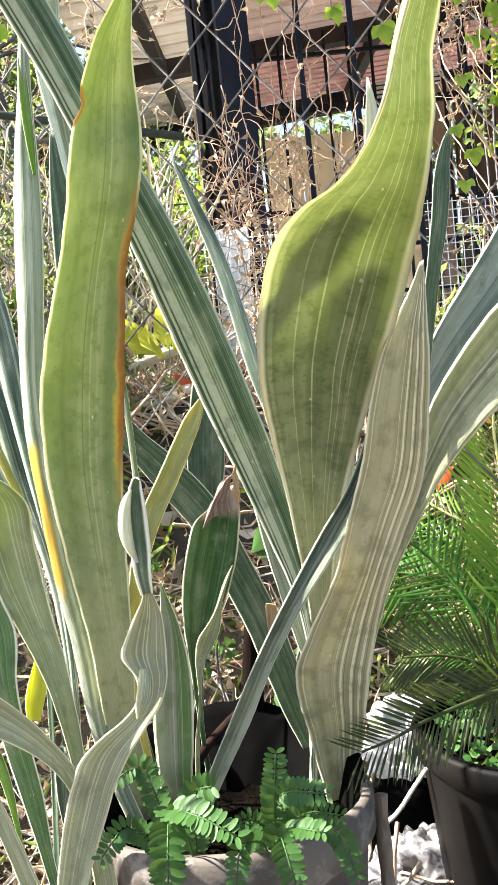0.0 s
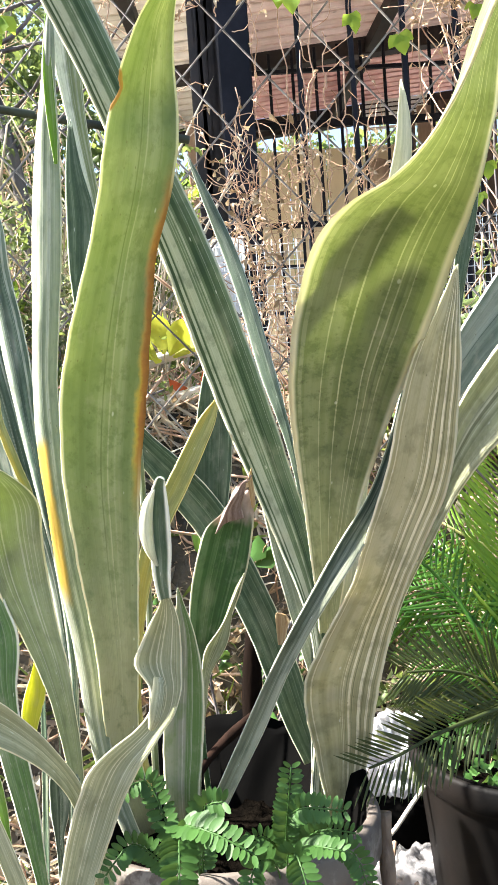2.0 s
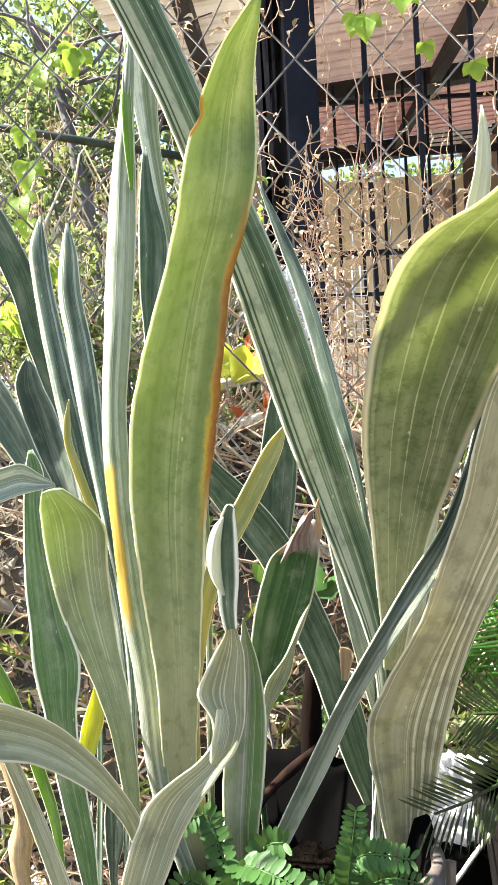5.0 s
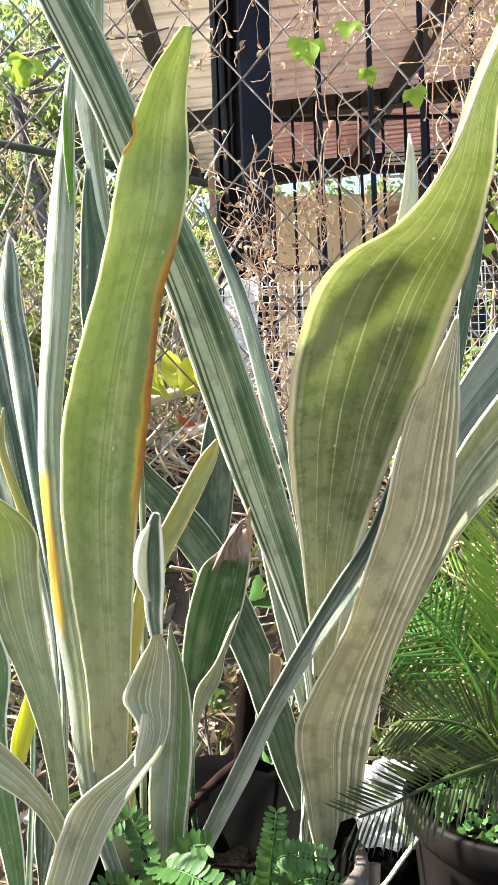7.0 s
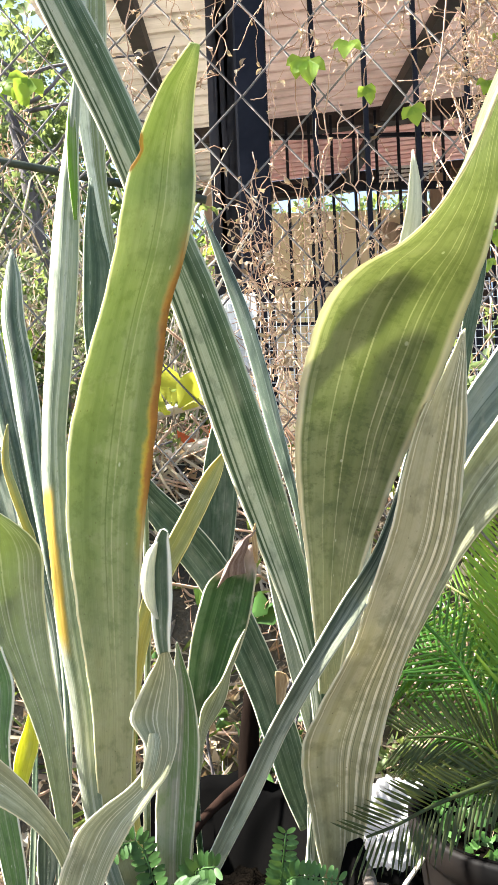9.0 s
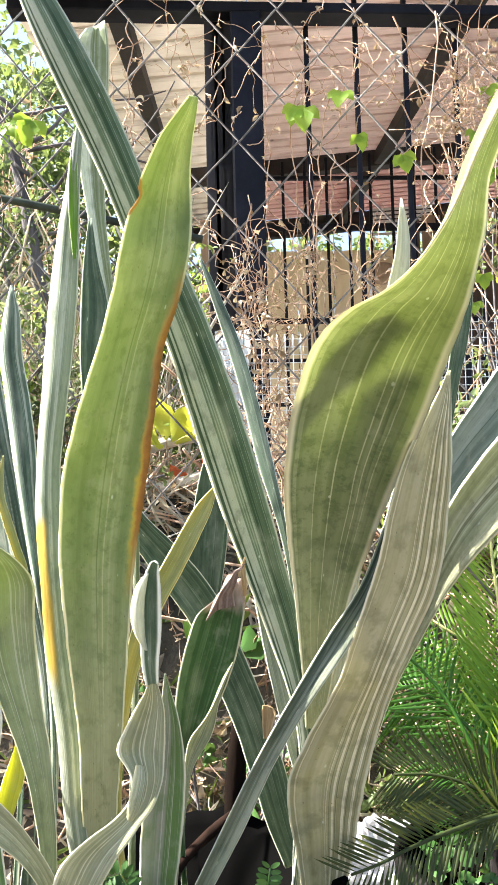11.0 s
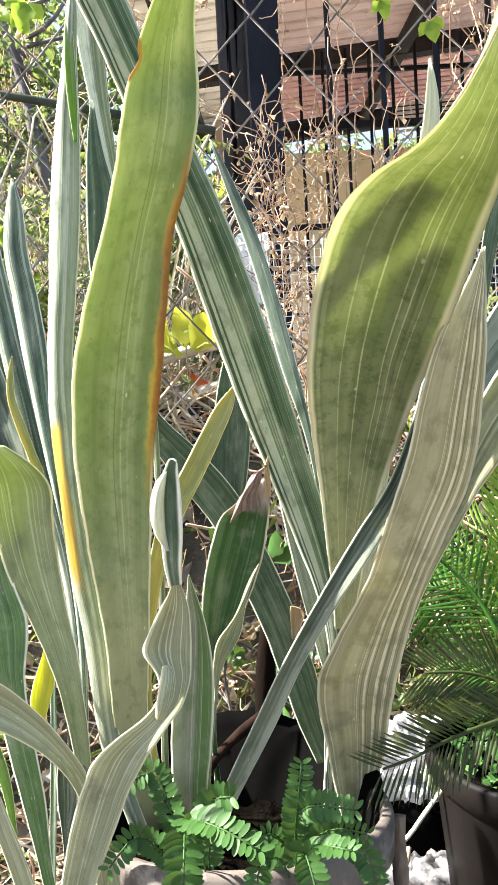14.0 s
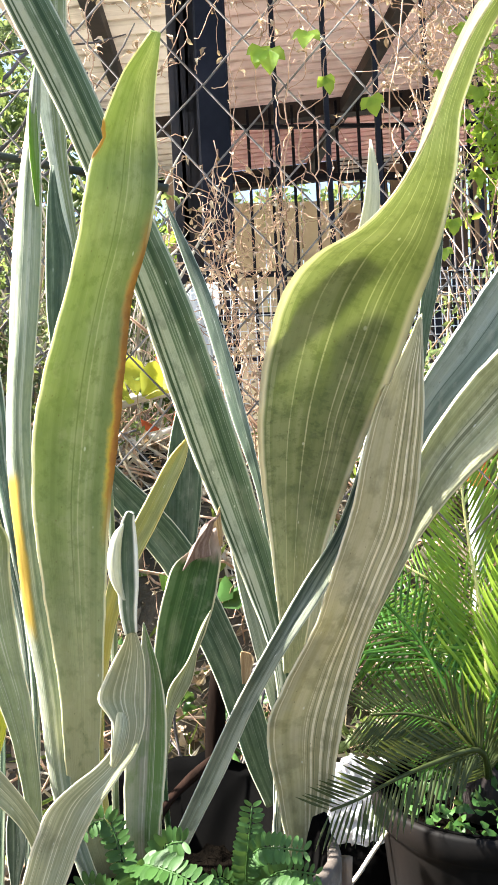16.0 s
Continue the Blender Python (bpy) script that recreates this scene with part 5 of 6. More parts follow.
leaf(PLANT, LEAF_DRY_TIP, [(-0.0765, 0.8300, 0.5588, 0.0094, 0.0, -1.3), (-0.0713, 0.8150, 0.6054, 0.0194, 0.0, -1.4), (-0.0614, 0.8000, 0.6475, 0.0379, 0.0, -1.5),
    (-0.0530, 0.7900, 0.6790, 0.0467, 0.0, -1.6), (-0.0443, 0.7800, 0.7095, 0.0482, 0.0, -7.8), (-0.0350, 0.7700, 0.7417, 0.0430, 0.0, -8.3),
    (-0.0285, 0.7650, 0.7590, 0.0340, 0.0, 14.0), (-0.0235, 0.7620, 0.7690, 0.0230, 0.0, 26.0), (-0.0205, 0.7620, 0.7760, 0.0100, 0.0, 30.0)],
     "dark green leaf with a dry grey-brown tip", cup=0.22, vee=True)
leaf(PLANT, LEAF_WITHERED, [(-0.0345, 0.7620, 0.7470, 0.0300, 10.0, 24.0), (-0.0315, 0.7560, 0.7600, 0.0260, 35.0, 28.0), (-0.0265, 0.7550, 0.7720, 0.0200, 15.0, 34.0),
    (-0.0210, 0.7530, 0.7820, 0.0150, 45.0, 30.0), (-0.0165, 0.7560, 0.7890, 0.0090, 0.0, 40.0), (-0.0120, 0.7590, 0.7910, 0.0020, 0.0, 50.0)],
     "crumpled grey-brown withered leaf tip", foot=False, cup=0.30, vee=True)
leaf(PLANT, LEAF_SHEATH, [(-0.0120, 0.7600, 0.7620, 0.0030, 0.0, 0.0), (-0.0125, 0.7570, 0.7760, 0.0050, 25.0, 0.0), (-0.0130, 0.7570, 0.7890, 0.0045, 40.0, 0.0), (-0.0115, 0.7570, 0.7975, 0.0015, 60.0, 0.0)],
     "red-brown dry spike at the withered tip", foot=False, cup=0.3)
leaf(PLANT, LEAF_YELLOW, [(-0.1342, 0.8200, 0.6326, 0.0131, 0.0, -26.1), (-0.1204, 0.8150, 0.6988, 0.0170, 0.0, -20.2), (-0.1022, 0.8100, 0.7476, 0.0210, 0.0, -32.5),
    (-0.0816, 0.8050, 0.7835, 0.0206, 0.0, -24.7), (-0.0636, 0.8000, 0.8158, 0.0189, 0.0, -21.6), (-0.0477, 0.8000, 0.8453, 0.0141, 0.0, -17.3),
    (-0.0387, 0.8000, 0.8617, 0.0022, 0.0, -16.3)],
     "yellowing narrow leaf with orange tip", cup=0.15, vee=True)
leaf(PLANT, LEAF_FOLDED, [(-0.0880, 0.7100, 0.5338, 0.0307, 0.0, 9.4), (-0.0841, 0.7000, 0.5701, 0.0334, 0.0, 2.0), (-0.0802, 0.6900, 0.6048, 0.0349, 0.0, 13.0),
    (-0.0751, 0.6800, 0.6463, 0.0266, 0.0, -1.9), (-0.0727, 0.6700, 0.6802, 0.0171, 0.0, -16.6), (-0.0739, 0.6600, 0.7089, 0.0051, 0.0, -1.9),
    (-0.0742, 0.6550, 0.7196, 0.0013, 0.0, -1.9)],
     "short grey-green leaf with a cream edge", cup=0.2, vee=True)
leaf(PLANT, LEAF_WHITE_EDGE, [(-0.0815, 0.6320, 0.7175, 0.0096, 0.0, 10.3), (-0.0821, 0.6280, 0.7309, 0.0122, 0.0, 1.9), (-0.0811, 0.6220, 0.7527, 0.0153, 0.0, -1.9),
    (-0.0808, 0.6180, 0.7712, 0.0168, 0.0, 1.7), (-0.0790, 0.6130, 0.7927, 0.0130, 0.0, -1.9), (-0.0772, 0.6100, 0.8040, 0.0085, 0.0, -8.0),
    (-0.0748, 0.6080, 0.8085, 0.0050, 0.0, -30.0), (-0.0728, 0.6075, 0.8070, 0.0015, 0.0, -40.0)],
     "rolled young leaf with broad white margins", foot=False, cup=0.25, vee=True)
leaf(PLANT, LEAF_PALE, [(-0.0850, 0.6260, 0.7440, 0.0030, 30.0, 0.0), (-0.0885, 0.6220, 0.7560, 0.0080, 30.0, 0.0), (-0.0898, 0.6190, 0.7690, 0.0105, 30.0, 0.0),
    (-0.0885, 0.6160, 0.7830, 0.0100, 30.0, 4.0), (-0.0850, 0.6130, 0.7950, 0.0070, 30.0, 8.0), (-0.0815, 0.6110, 0.8010, 0.0020, 30.0, 8.0)],
     "cream rolled margin of the young leaf", foot=False, cup=-0.4)
leaf(SIDE_PLANT, LEAF_CREAM, [(-0.1804, 0.6600, 0.4506, 0.0226, 0.0, -12.7), (-0.1648, 0.6550, 0.5041, 0.0291, 0.0, -10.2), (-0.1513, 0.6500, 0.5428, 0.0349, 0.0, -3.9),
    (-0.1429, 0.6450, 0.5638, 0.0341, 0.0, -10.3), (-0.1278, 0.6400, 0.5912, 0.0376, 0.0, -0.0), (-0.1141, 0.6400, 0.6051, 0.0294, 0.0, -5.9),
    (-0.1018, 0.6430, 0.6158, 0.0213, 0.0, -7.5), (-0.0922, 0.6460, 0.6269, 0.0193, 0.0, -14.4), (-0.0888, 0.6480, 0.6439, 0.0248, 0.0, -13.5),
    (-0.0926, 0.6480, 0.6624, 0.0367, 0.0, -7.1), (-0.0889, 0.6450, 0.6804, 0.0309, 0.0, -1.9), (-0.0835, 0.6400, 0.7016, 0.0191, 0.0, -1.9),
    (-0.0819, 0.6350, 0.7141, 0.0098, 0.0, 12.7), (-0.0811, 0.6300, 0.7292, 0.0016, 0.0, -1.9)],
     "pale ridged leaf bent over and twisting upward", cup=0.18)
leaf(SIDE_PLANT, LEAF_CREAM, [(-0.0998, 0.6400, 0.6184, 0.0052, 0.0, -20.2), (-0.0961, 0.6360, 0.6294, 0.0094, 0.0, -17.1), (-0.0934, 0.6370, 0.6408, 0.0100, 0.0, -11.3),
    (-0.0920, 0.6400, 0.6499, 0.0096, 0.0, -6.8), (-0.0924, 0.6430, 0.6559, 0.0067, 0.0, -1.9)],
     "curled white edge of the bent leaf", foot=False, cup=-0.35)
leaf(SIDE_PLANT, LEAF_CREAM, [(-0.1564, 0.6900, 0.4713, 0.0206, 0.0, 26.1), (-0.1627, 0.6850, 0.5247, 0.0193, 0.0, 45.6), (-0.1707, 0.6780, 0.5563, 0.0195, 0.0, 67.0),
    (-0.1825, 0.6700, 0.5816, 0.0222, 0.0, 74.4), (-0.1992, 0.6600, 0.6062, 0.0316, 0.0, 86.1), (-0.2182, 0.6500, 0.6263, 0.0377, 0.0, 86.0),
    (-0.2393, 0.6400, 0.6405, 0.0417, 180.0, 86.4), (-0.2549, 0.6300, 0.6478, 0.0442, 0.0, 85.8), (-0.2767, 0.6200, 0.6457, 0.0423, 0.0, 85.6),
    (-0.3020, 0.6100, 0.6290, 0.0315, 0.0, 81.7), (-0.3344, 0.6100, 0.5981, 0.0012, 0.0, 41.7)],
     "pale striped leaf arching down to the side", cup=0.18)
leaf(PLANT, LEAF_STREAKED, [(-0.1686, 0.7900, 0.5294, 0.0190, 0.0, -1.1), (-0.1745, 0.7750, 0.6451, 0.0225, 0.0, -1.5), (-0.1809, 0.7650, 0.7144, 0.0225, 0.0, -1.7),
    (-0.1839, 0.7550, 0.7765, 0.0210, 0.0, -2.0), (-0.1855, 0.7500, 0.8266, 0.0228, 0.0, -2.1), (-0.1841, 0.7450, 0.8854, 0.0216, 0.0, -2.4),
    (-0.1774, 0.7400, 0.9429, 0.0234, 0.0, -2.6), (-0.1708, 0.7400, 1.0147, 0.0253, 0.0, -2.9), (-0.1652, 0.7400, 1.0814, 0.0208, 0.0, -3.1),
    (-0.1587, 0.7350, 1.1362, 0.0120, 0.0, -3.3), (-0.1539, 0.7300, 1.1713, 0.0086, 0.0, -3.5), (-0.1524, 0.7300, 1.1945, 0.0019, 0.0, -3.6)],
     "tall pale grey striped leaf", cup=-0.2, vee=True)
leaf(PLANT, LEAF_DARK, [(-0.1742, 0.8300, 0.8432, 0.0111, 0.0, -2.2), (-0.1647, 0.8300, 0.9469, 0.0132, 0.0, -2.6), (-0.1620, 0.8300, 0.9959, 0.0231, 0.0, -2.7),
    (-0.1585, 0.8300, 1.0447, 0.0280, 0.0, -2.9), (-0.1618, 0.8300, 1.0896, 0.0156, 0.0, 6.9), (-0.1620, 0.8300, 1.1354, 0.0033, 0.0, -3.2)],
     "dark leaf with pale edges", cup=0.15, vee=True)
leaf(PLANT, LEAF_TORN, [(-0.1372, 0.8700, 0.9800, 0.0091, 0.0, 15.6), (-0.1484, 0.8700, 1.0501, 0.0110, 0.0, 20.0), (-0.1569, 0.8700, 1.1068, 0.0150, 0.0, 12.3),
    (-0.1640, 0.8700, 1.1637, 0.0210, 0.0, 6.1), (-0.1675, 0.8700, 1.2202, 0.0300, 0.0, 2.2), (-0.1680, 0.8700, 1.2760, 0.0370, 0.0, 0.3),
    (-0.1665, 0.8700, 1.3250, 0.0370, 0.0, 4.0), (-0.1645, 0.8700, 1.3540, 0.0300, 0.0, 16.0), (-0.1630, 0.8700, 1.3620, 0.0230, 0.0, 24.0)],
     "pale grey-green back leaf torn off at its top", cup=0.22, vee=True)
leaf(PLANT, LEAF_FRESH, [(-0.1575, 0.7330, 1.0650, 0.0030, 0.0, -2.9), (-0.1575, 0.7320, 1.0850, 0.0065, 0.0, 10.0), (-0.1580, 0.7315, 1.1100, 0.0090, 0.0, 14.0),
    (-0.1580, 0.7310, 1.1350, 0.0088, 0.0, 14.0), (-0.1570, 0.7300, 1.1600, 0.0060, 0.0, 14.0), (-0.1555, 0.7290, 1.1850, 0.0012, 0.0, 10.0)],
     "bright green sunlit leaf", foot=False, cup=0.15)
leaf(SIDE_PLANT, LEAF_TIPPED, [(-0.2201, 0.8400, 0.7299, 0.0190, 0.0, 15.3), (-0.2363, 0.8500, 0.7897, 0.0272, 0.0, 16.2), (-0.2485, 0.8550, 0.8481, 0.0260, 0.0, 10.4),
    (-0.2607, 0.8600, 0.9057, 0.0250, 0.0, 10.8), (-0.2724, 0.8650, 0.9640, 0.0229, 0.0, 11.9), (-0.2820, 0.8700, 1.0214, 0.0202, 0.0, 5.4),
    (-0.2845, 0.8700, 1.0552, 0.0188, 0.0, 0.6), (-0.2823, 0.8750, 1.0881, 0.0024, 0.0, -3.0)],
     "grey-green leaf with bright pale tip", cup=-0.2, vee=True)
leaf(SIDE_PLANT, LEAF_TIPPED, [(-0.2000, 0.8000, 0.7312, 0.0115, 0.0, 25.6), (-0.2119, 0.8100, 0.7916, 0.0141, 0.0, 20.3), (-0.2219, 0.8200, 0.8467, 0.0178, 0.0, 6.6),
    (-0.2285, 0.8250, 0.9015, 0.0245, 0.0, 4.0), (-0.2359, 0.8300, 0.9542, 0.0257, 0.0, -8.7), (-0.2426, 0.8300, 1.0011, 0.0235, 0.0, -9.4),
    (-0.2414, 0.8300, 1.0407, 0.0155, 0.0, -2.9), (-0.2418, 0.8300, 1.0674, 0.0022, 0.0, -3.0)],
     "striped leaf with pale sunlit tip", cup=-0.2, vee=True)
leaf(SIDE_PLANT, LEAF_DARK, [(-0.2770, 0.9300, 0.8283, 0.0142, 0.0, 24.0), (-0.2898, 0.9200, 0.9080, 0.0198, 0.0, 25.4), (-0.3035, 0.9100, 0.9706, 0.0276, 0.0, 23.6),
    (-0.3101, 0.9000, 1.0169, 0.0310, 0.0, 16.4), (-0.3251, 0.8900, 1.0627, 0.0309, 0.0, 25.7), (-0.3453, 0.8850, 1.1037, 0.0256, 0.0, 32.0),
    (-0.3697, 0.8800, 1.1320, 0.0017, 0.0, 41.3)],
     "dark green leaf in shade", cup=0.16, vee=True)
leaf(SIDE_PLANT, LEAF_BLUE, [(-0.2300, 0.8100, 0.7467, 0.0157, 0.0, 41.5), (-0.2501, 0.8200, 0.7976, 0.0198, 0.0, 5.0), (-0.2626, 0.8250, 0.8327, 0.0304, 0.0, 7.4),
    (-0.2730, 0.8300, 0.8624, 0.0330, 0.0, 1.6), (-0.2812, 0.8300, 0.8908, 0.0351, 0.0, -7.9), (-0.2875, 0.8300, 0.9135, 0.0283, 0.0, -9.0),
    (-0.2873, 0.8300, 0.9310, 0.0147, 0.0, -7.8), (-0.2872, 0.8300, 0.9404, 0.0011, 0.0, -3.5)],
     "dark blue-grey leaf in shade", cup=0.2, vee=True)
leaf(PLANT, LEAF_YELLOW, [(-0.2039, 0.7160, 0.7723, 0.0090, 0.0, 12.5), (-0.1969, 0.7120, 0.7898, 0.0075, 0.0, 23.3), (-0.2015, 0.7060, 0.8122, 0.0077, 0.0, 26.3),
    (-0.2078, 0.7020, 0.8356, 0.0079, 0.0, 14.0), (-0.2131, 0.7000, 0.8586, 0.0066, 0.0, 4.8), (-0.2127, 0.7000, 0.8750, 0.0053, 0.0, 11.7),
    (-0.2105, 0.7000, 0.8904, 0.0009, 0.0, -3.4)],
     "thin yellowed leaf with brown tip", foot=False, cup=0.15, vee=True)
leaf(SIDE_PLANT, LEAF_BLOOM, [(-0.2233, 0.7750, 0.3587, 0.0108, 0.0, -1.6), (-0.2305, 0.7700, 0.4268, 0.0122, 0.0, 11.1), (-0.2366, 0.7620, 0.5026, 0.0231, 0.0, -2.0),
    (-0.2426, 0.7520, 0.5630, 0.0275, 0.0, -9.9), (-0.2445, 0.7420, 0.6210, 0.0300, 0.0, -7.3), (-0.2422, 0.7320, 0.6661, 0.0424, 0.0, 11.1),
    (-0.2460, 0.7260, 0.7058, 0.0329, 0.0, 4.2), (-0.2484, 0.7220, 0.7383, 0.0284, 0.0, -2.8), (-0.2507, 0.7200, 0.7753, 0.0214, 0.0, -16.0),
    (-0.2515, 0.7200, 0.8093, 0.0162, 0.0, -20.4), (-0.2487, 0.7200, 0.8344, 0.0157, 0.0, -12.0), (-0.2514, 0.7200, 0.8507, 0.0040, 0.0, 10.6)],
     "green leaf with pale bloom and ragged white margin", cup=0.14)
leaf(SIDE_PLANT, LEAF_GREYED, [(-0.1926, 0.7800, 0.5043, 0.0122, 0.0, 10.8), (-0.1929, 0.7650, 0.5640, 0.0183, 0.0, -2.3), (-0.1945, 0.7550, 0.5997, 0.0216, 0.0, -2.4),
    (-0.1992, 0.7450, 0.6397, 0.0299, 0.0, -2.5), (-0.2050, 0.7350, 0.6735, 0.0359, 0.0, -2.6), (-0.2114, 0.7220, 0.7169, 0.0458, 0.0, 3.4),
    (-0.2116, 0.7050, 0.7579, 0.0504, 0.0, -0.2), (-0.2092, 0.6900, 0.7882, 0.0510, 0.0, -0.4), (-0.2111, 0.6750, 0.8058, 0.0389, 0.0, -0.4),
    (-0.2168, 0.6650, 0.8194, 0.0178, 0.0, 9.8)],
     "broad grey-green leaf glowing green at its bent top", cup=0.12)
leaf(SIDE_PLANT, LEAF_STRIPED, [(-0.2137, 0.6640, 0.8244, 0.0028, 180.0, 75.4), (-0.2252, 0.6600, 0.8271, 0.0131, 0.0, 85.9), (-0.2359, 0.6520, 0.8302, 0.0237, 0.0, 85.8),
    (-0.2471, 0.6450, 0.8271, 0.0260, 0.0, 85.8), (-0.2664, 0.6350, 0.8193, 0.0266, 180.0, 89.7), (-0.2906, 0.6300, 0.8016, 0.0126, 0.0, 89.4)],
     "grey bent leaf tip hanging outward", foot=False, cup=0.2)
leaf(SIDE_PLANT, LEAF_CREAM, [(-0.2150, 0.7000, 0.4150, 0.0201, 0.0, 12.6), (-0.2301, 0.7000, 0.4697, 0.0174, 0.0, -1.8), (-0.2519, 0.7000, 0.5385, 0.0145, 0.0, 17.6),
    (-0.2733, 0.7000, 0.5949, 0.0126, 0.0, 4.3), (-0.2864, 0.7000, 0.6264, 0.0109, 0.0, 10.4), (-0.2967, 0.7000, 0.6502, 0.0014, 0.0, 41.7)],
     "pale grey striped leaf by the ground", cup=0.2, vee=True)
leaf(SIDE_PLANT, LEAF_BLUE, [(-0.2238, 0.8200, 0.3965, 0.0103, 0.0, -1.8), (-0.2251, 0.8200, 0.4373, 0.0091, 0.0, -1.9), (-0.2226, 0.8200, 0.4662, 0.0193, 0.0, -2.0),
    (-0.2223, 0.8200, 0.4921, 0.0176, 0.0, -2.1), (-0.2212, 0.8200, 0.5180, 0.0085, 0.0, -2.2)],
     "small dark blue-grey leaf", cup=0.2)
leaf(PLANT, LEAF_DARK, [(0.0357, 0.8800, 0.4684, 0.0224, 0.0, 14.2), (0.0235, 0.8800, 0.5084, 0.0305, 0.0, 15.6), (0.0103, 0.8800, 0.5580, 0.0365, 0.0, 20.4),
    (-0.0067, 0.8800, 0.6148, 0.0387, 0.0, 30.5), (-0.0293, 0.8800, 0.6711, 0.0408, 0.0, 38.6), (-0.0557, 0.8800, 0.7319, 0.0406, 0.0, 44.1),
    (-0.0873, 0.8800, 0.7754, 0.0399, 0.0, 51.7), (-0.1188, 0.8800, 0.8125, 0.0323, 0.0, 58.2), (-0.1502, 0.8800, 0.8479, 0.0302, 0.0, 58.4),
    (-0.1822, 0.8800, 0.8723, 0.0029, 0.0, 50.5)],
     "dark blue-green leaf slanting behind the others", foot=False, cup=0.16, vee=True)
leaf(PLANT, LEAF_DARK, [(-0.0580, 0.9300, 0.6741, 0.0186, 0.0, -1.7), (-0.0561, 0.9300, 0.7362, 0.0322, 0.0, -1.9), (-0.0536, 0.9300, 0.7857, 0.0433, 0.0, -2.1),
    (-0.0485, 0.9300, 0.8350, 0.0395, 0.0, -2.2), (-0.0468, 0.9300, 0.8782, 0.0247, 0.0, -2.3), (-0.0450, 0.9300, 0.9212, 0.0025, 0.0, -2.5)],
     "dark green upright leaf in shade", cup=0.16)
leaf(PLANT, LEAF_STRIPED, [(0.0528, 0.8700, 0.5281, 0.0160, 0.0, -1.2), (0.0404, 0.8600, 0.5898, 0.0226, 0.0, -1.4), (0.0267, 0.8500, 0.6584, 0.0257, 0.0, 11.0),
    (0.0151, 0.8450, 0.7186, 0.0268, 0.0, 22.7), (0.0039, 0.8400, 0.7628, 0.0185, 0.0, 24.7), (-0.0082, 0.8400, 0.7923, 0.0011, 0.0, -2.1)],
     "striped leaf base in the middle of the clump", cup=0.2, vee=True)
leaf(PLANT, LEAF_DARK, [(0.0629, 0.8800, 0.5237, 0.0231, 0.0, -1.2), (0.0694, 0.8800, 0.5821, 0.0260, 0.0, -1.4), (0.0803, 0.8800, 0.6432, 0.0266, 0.0, 11.0),
    (0.0917, 0.8800, 0.6952, 0.0226, 0.0, 13.1), (0.0993, 0.8800, 0.7312, 0.0193, 0.0, 24.9), (0.1022, 0.8800, 0.7557, 0.0017, 0.0, -2.0)],
     "dark leaf base in shade", cup=0.2, vee=True)
leaf(PLANT, LEAF_BRIGHT, [(-0.2394, 0.8000, 0.5560, 0.0132, 0.0, -2.3), (-0.2362, 0.8000, 0.5745, 0.0194, 0.0, 2.6), (-0.2318, 0.8000, 0.5910, 0.0205, 0.0, 2.3),
    (-0.2292, 0.8000, 0.6084, 0.0144, 0.0, 20.1), (-0.2296, 0.8000, 0.6228, 0.0020, 0.0, 30.9)],
     "short bright yellow-green young leaf", foot=False, cup=0.15)
leaf(SIDE_PLANT, LEAF_BLUE, [(-0.2570, 0.8000, 0.7933, 0.0155, 0.0, 41.3), (-0.2801, 0.8000, 0.8378, 0.0273, 0.0, 57.2), (-0.2978, 0.8000, 0.8724, 0.0429, 0.0, 66.5),
    (-0.3136, 0.8000, 0.8989, 0.0452, 0.0, 68.2), (-0.3345, 0.8000, 0.9296, 0.0391, 0.0, 69.4), (-0.3488, 0.8000, 0.9498, 0.0015, 0.0, 40.4)],
     "dark blue-grey leaf in shade", cup=0.2, vee=True)
leaf(SIDE_PLANT, LEAF_FRESH, [(-0.2651, 0.7900, 0.4559, 0.0055, 0.0, -1.9), (-0.2696, 0.7850, 0.5087, 0.0114, 0.0, -2.1), (-0.2813, 0.7800, 0.5592, 0.0135, 0.0, -2.3),
    (-0.2963, 0.7750, 0.6122, 0.0136, 0.0, 20.9), (-0.3076, 0.7700, 0.6425, 0.0173, 0.0, 47.8), (-0.3266, 0.7700, 0.6766, 0.0097, 0.0, 30.5),
    (-0.3339, 0.7700, 0.6961, 0.0015, 0.0, 41.4)],
     "narrow fresh green leaf with white edge", cup=0.2, vee=True)
leaf(SIDE_PLANT, LEAF_SHEATH, [(-0.3060, 0.8000, 0.4245, 0.0128, 0.0, 11.0), (-0.3095, 0.8000, 0.4545, 0.0201, 0.0, 14.5), (-0.3076, 0.8000, 0.4771, 0.0260, 0.0, 10.6),
    (-0.3062, 0.8000, 0.4996, 0.0137, 0.0, 22.2), (-0.3123, 0.8000, 0.5393, 0.0178, 0.0, 16.1), (-0.3229, 0.8000, 0.5733, 0.0173, 0.0, 16.6),
    (-0.3368, 0.8000, 0.5991, 0.0011, 0.0, -2.4)],
     "dry brown sheath curling away from the stems", cup=-0.25)
leaf(PLANT, LEAF_OLIVE, [(-0.0778, 0.8000, 0.5263, 0.0043, 0.0, -2.2), (-0.0705, 0.7900, 0.5674, 0.0026, 0.0, -2.2), (-0.0647, 0.7820, 0.6108, 0.0102, 0.0, -16.9),
    (-0.0549, 0.7760, 0.6332, 0.0198, 0.0, 5.3), (-0.0417, 0.7700, 0.6628, 0.0164, 0.0, 49.2), (-0.0307, 0.7650, 0.6892, 0.0143, 0.0, 60.4),
    (-0.0245, 0.7620, 0.7024, 0.0030, 0.0, 56.9)],
     "pale olive leaf folded beside the dark one", cup=0.1)
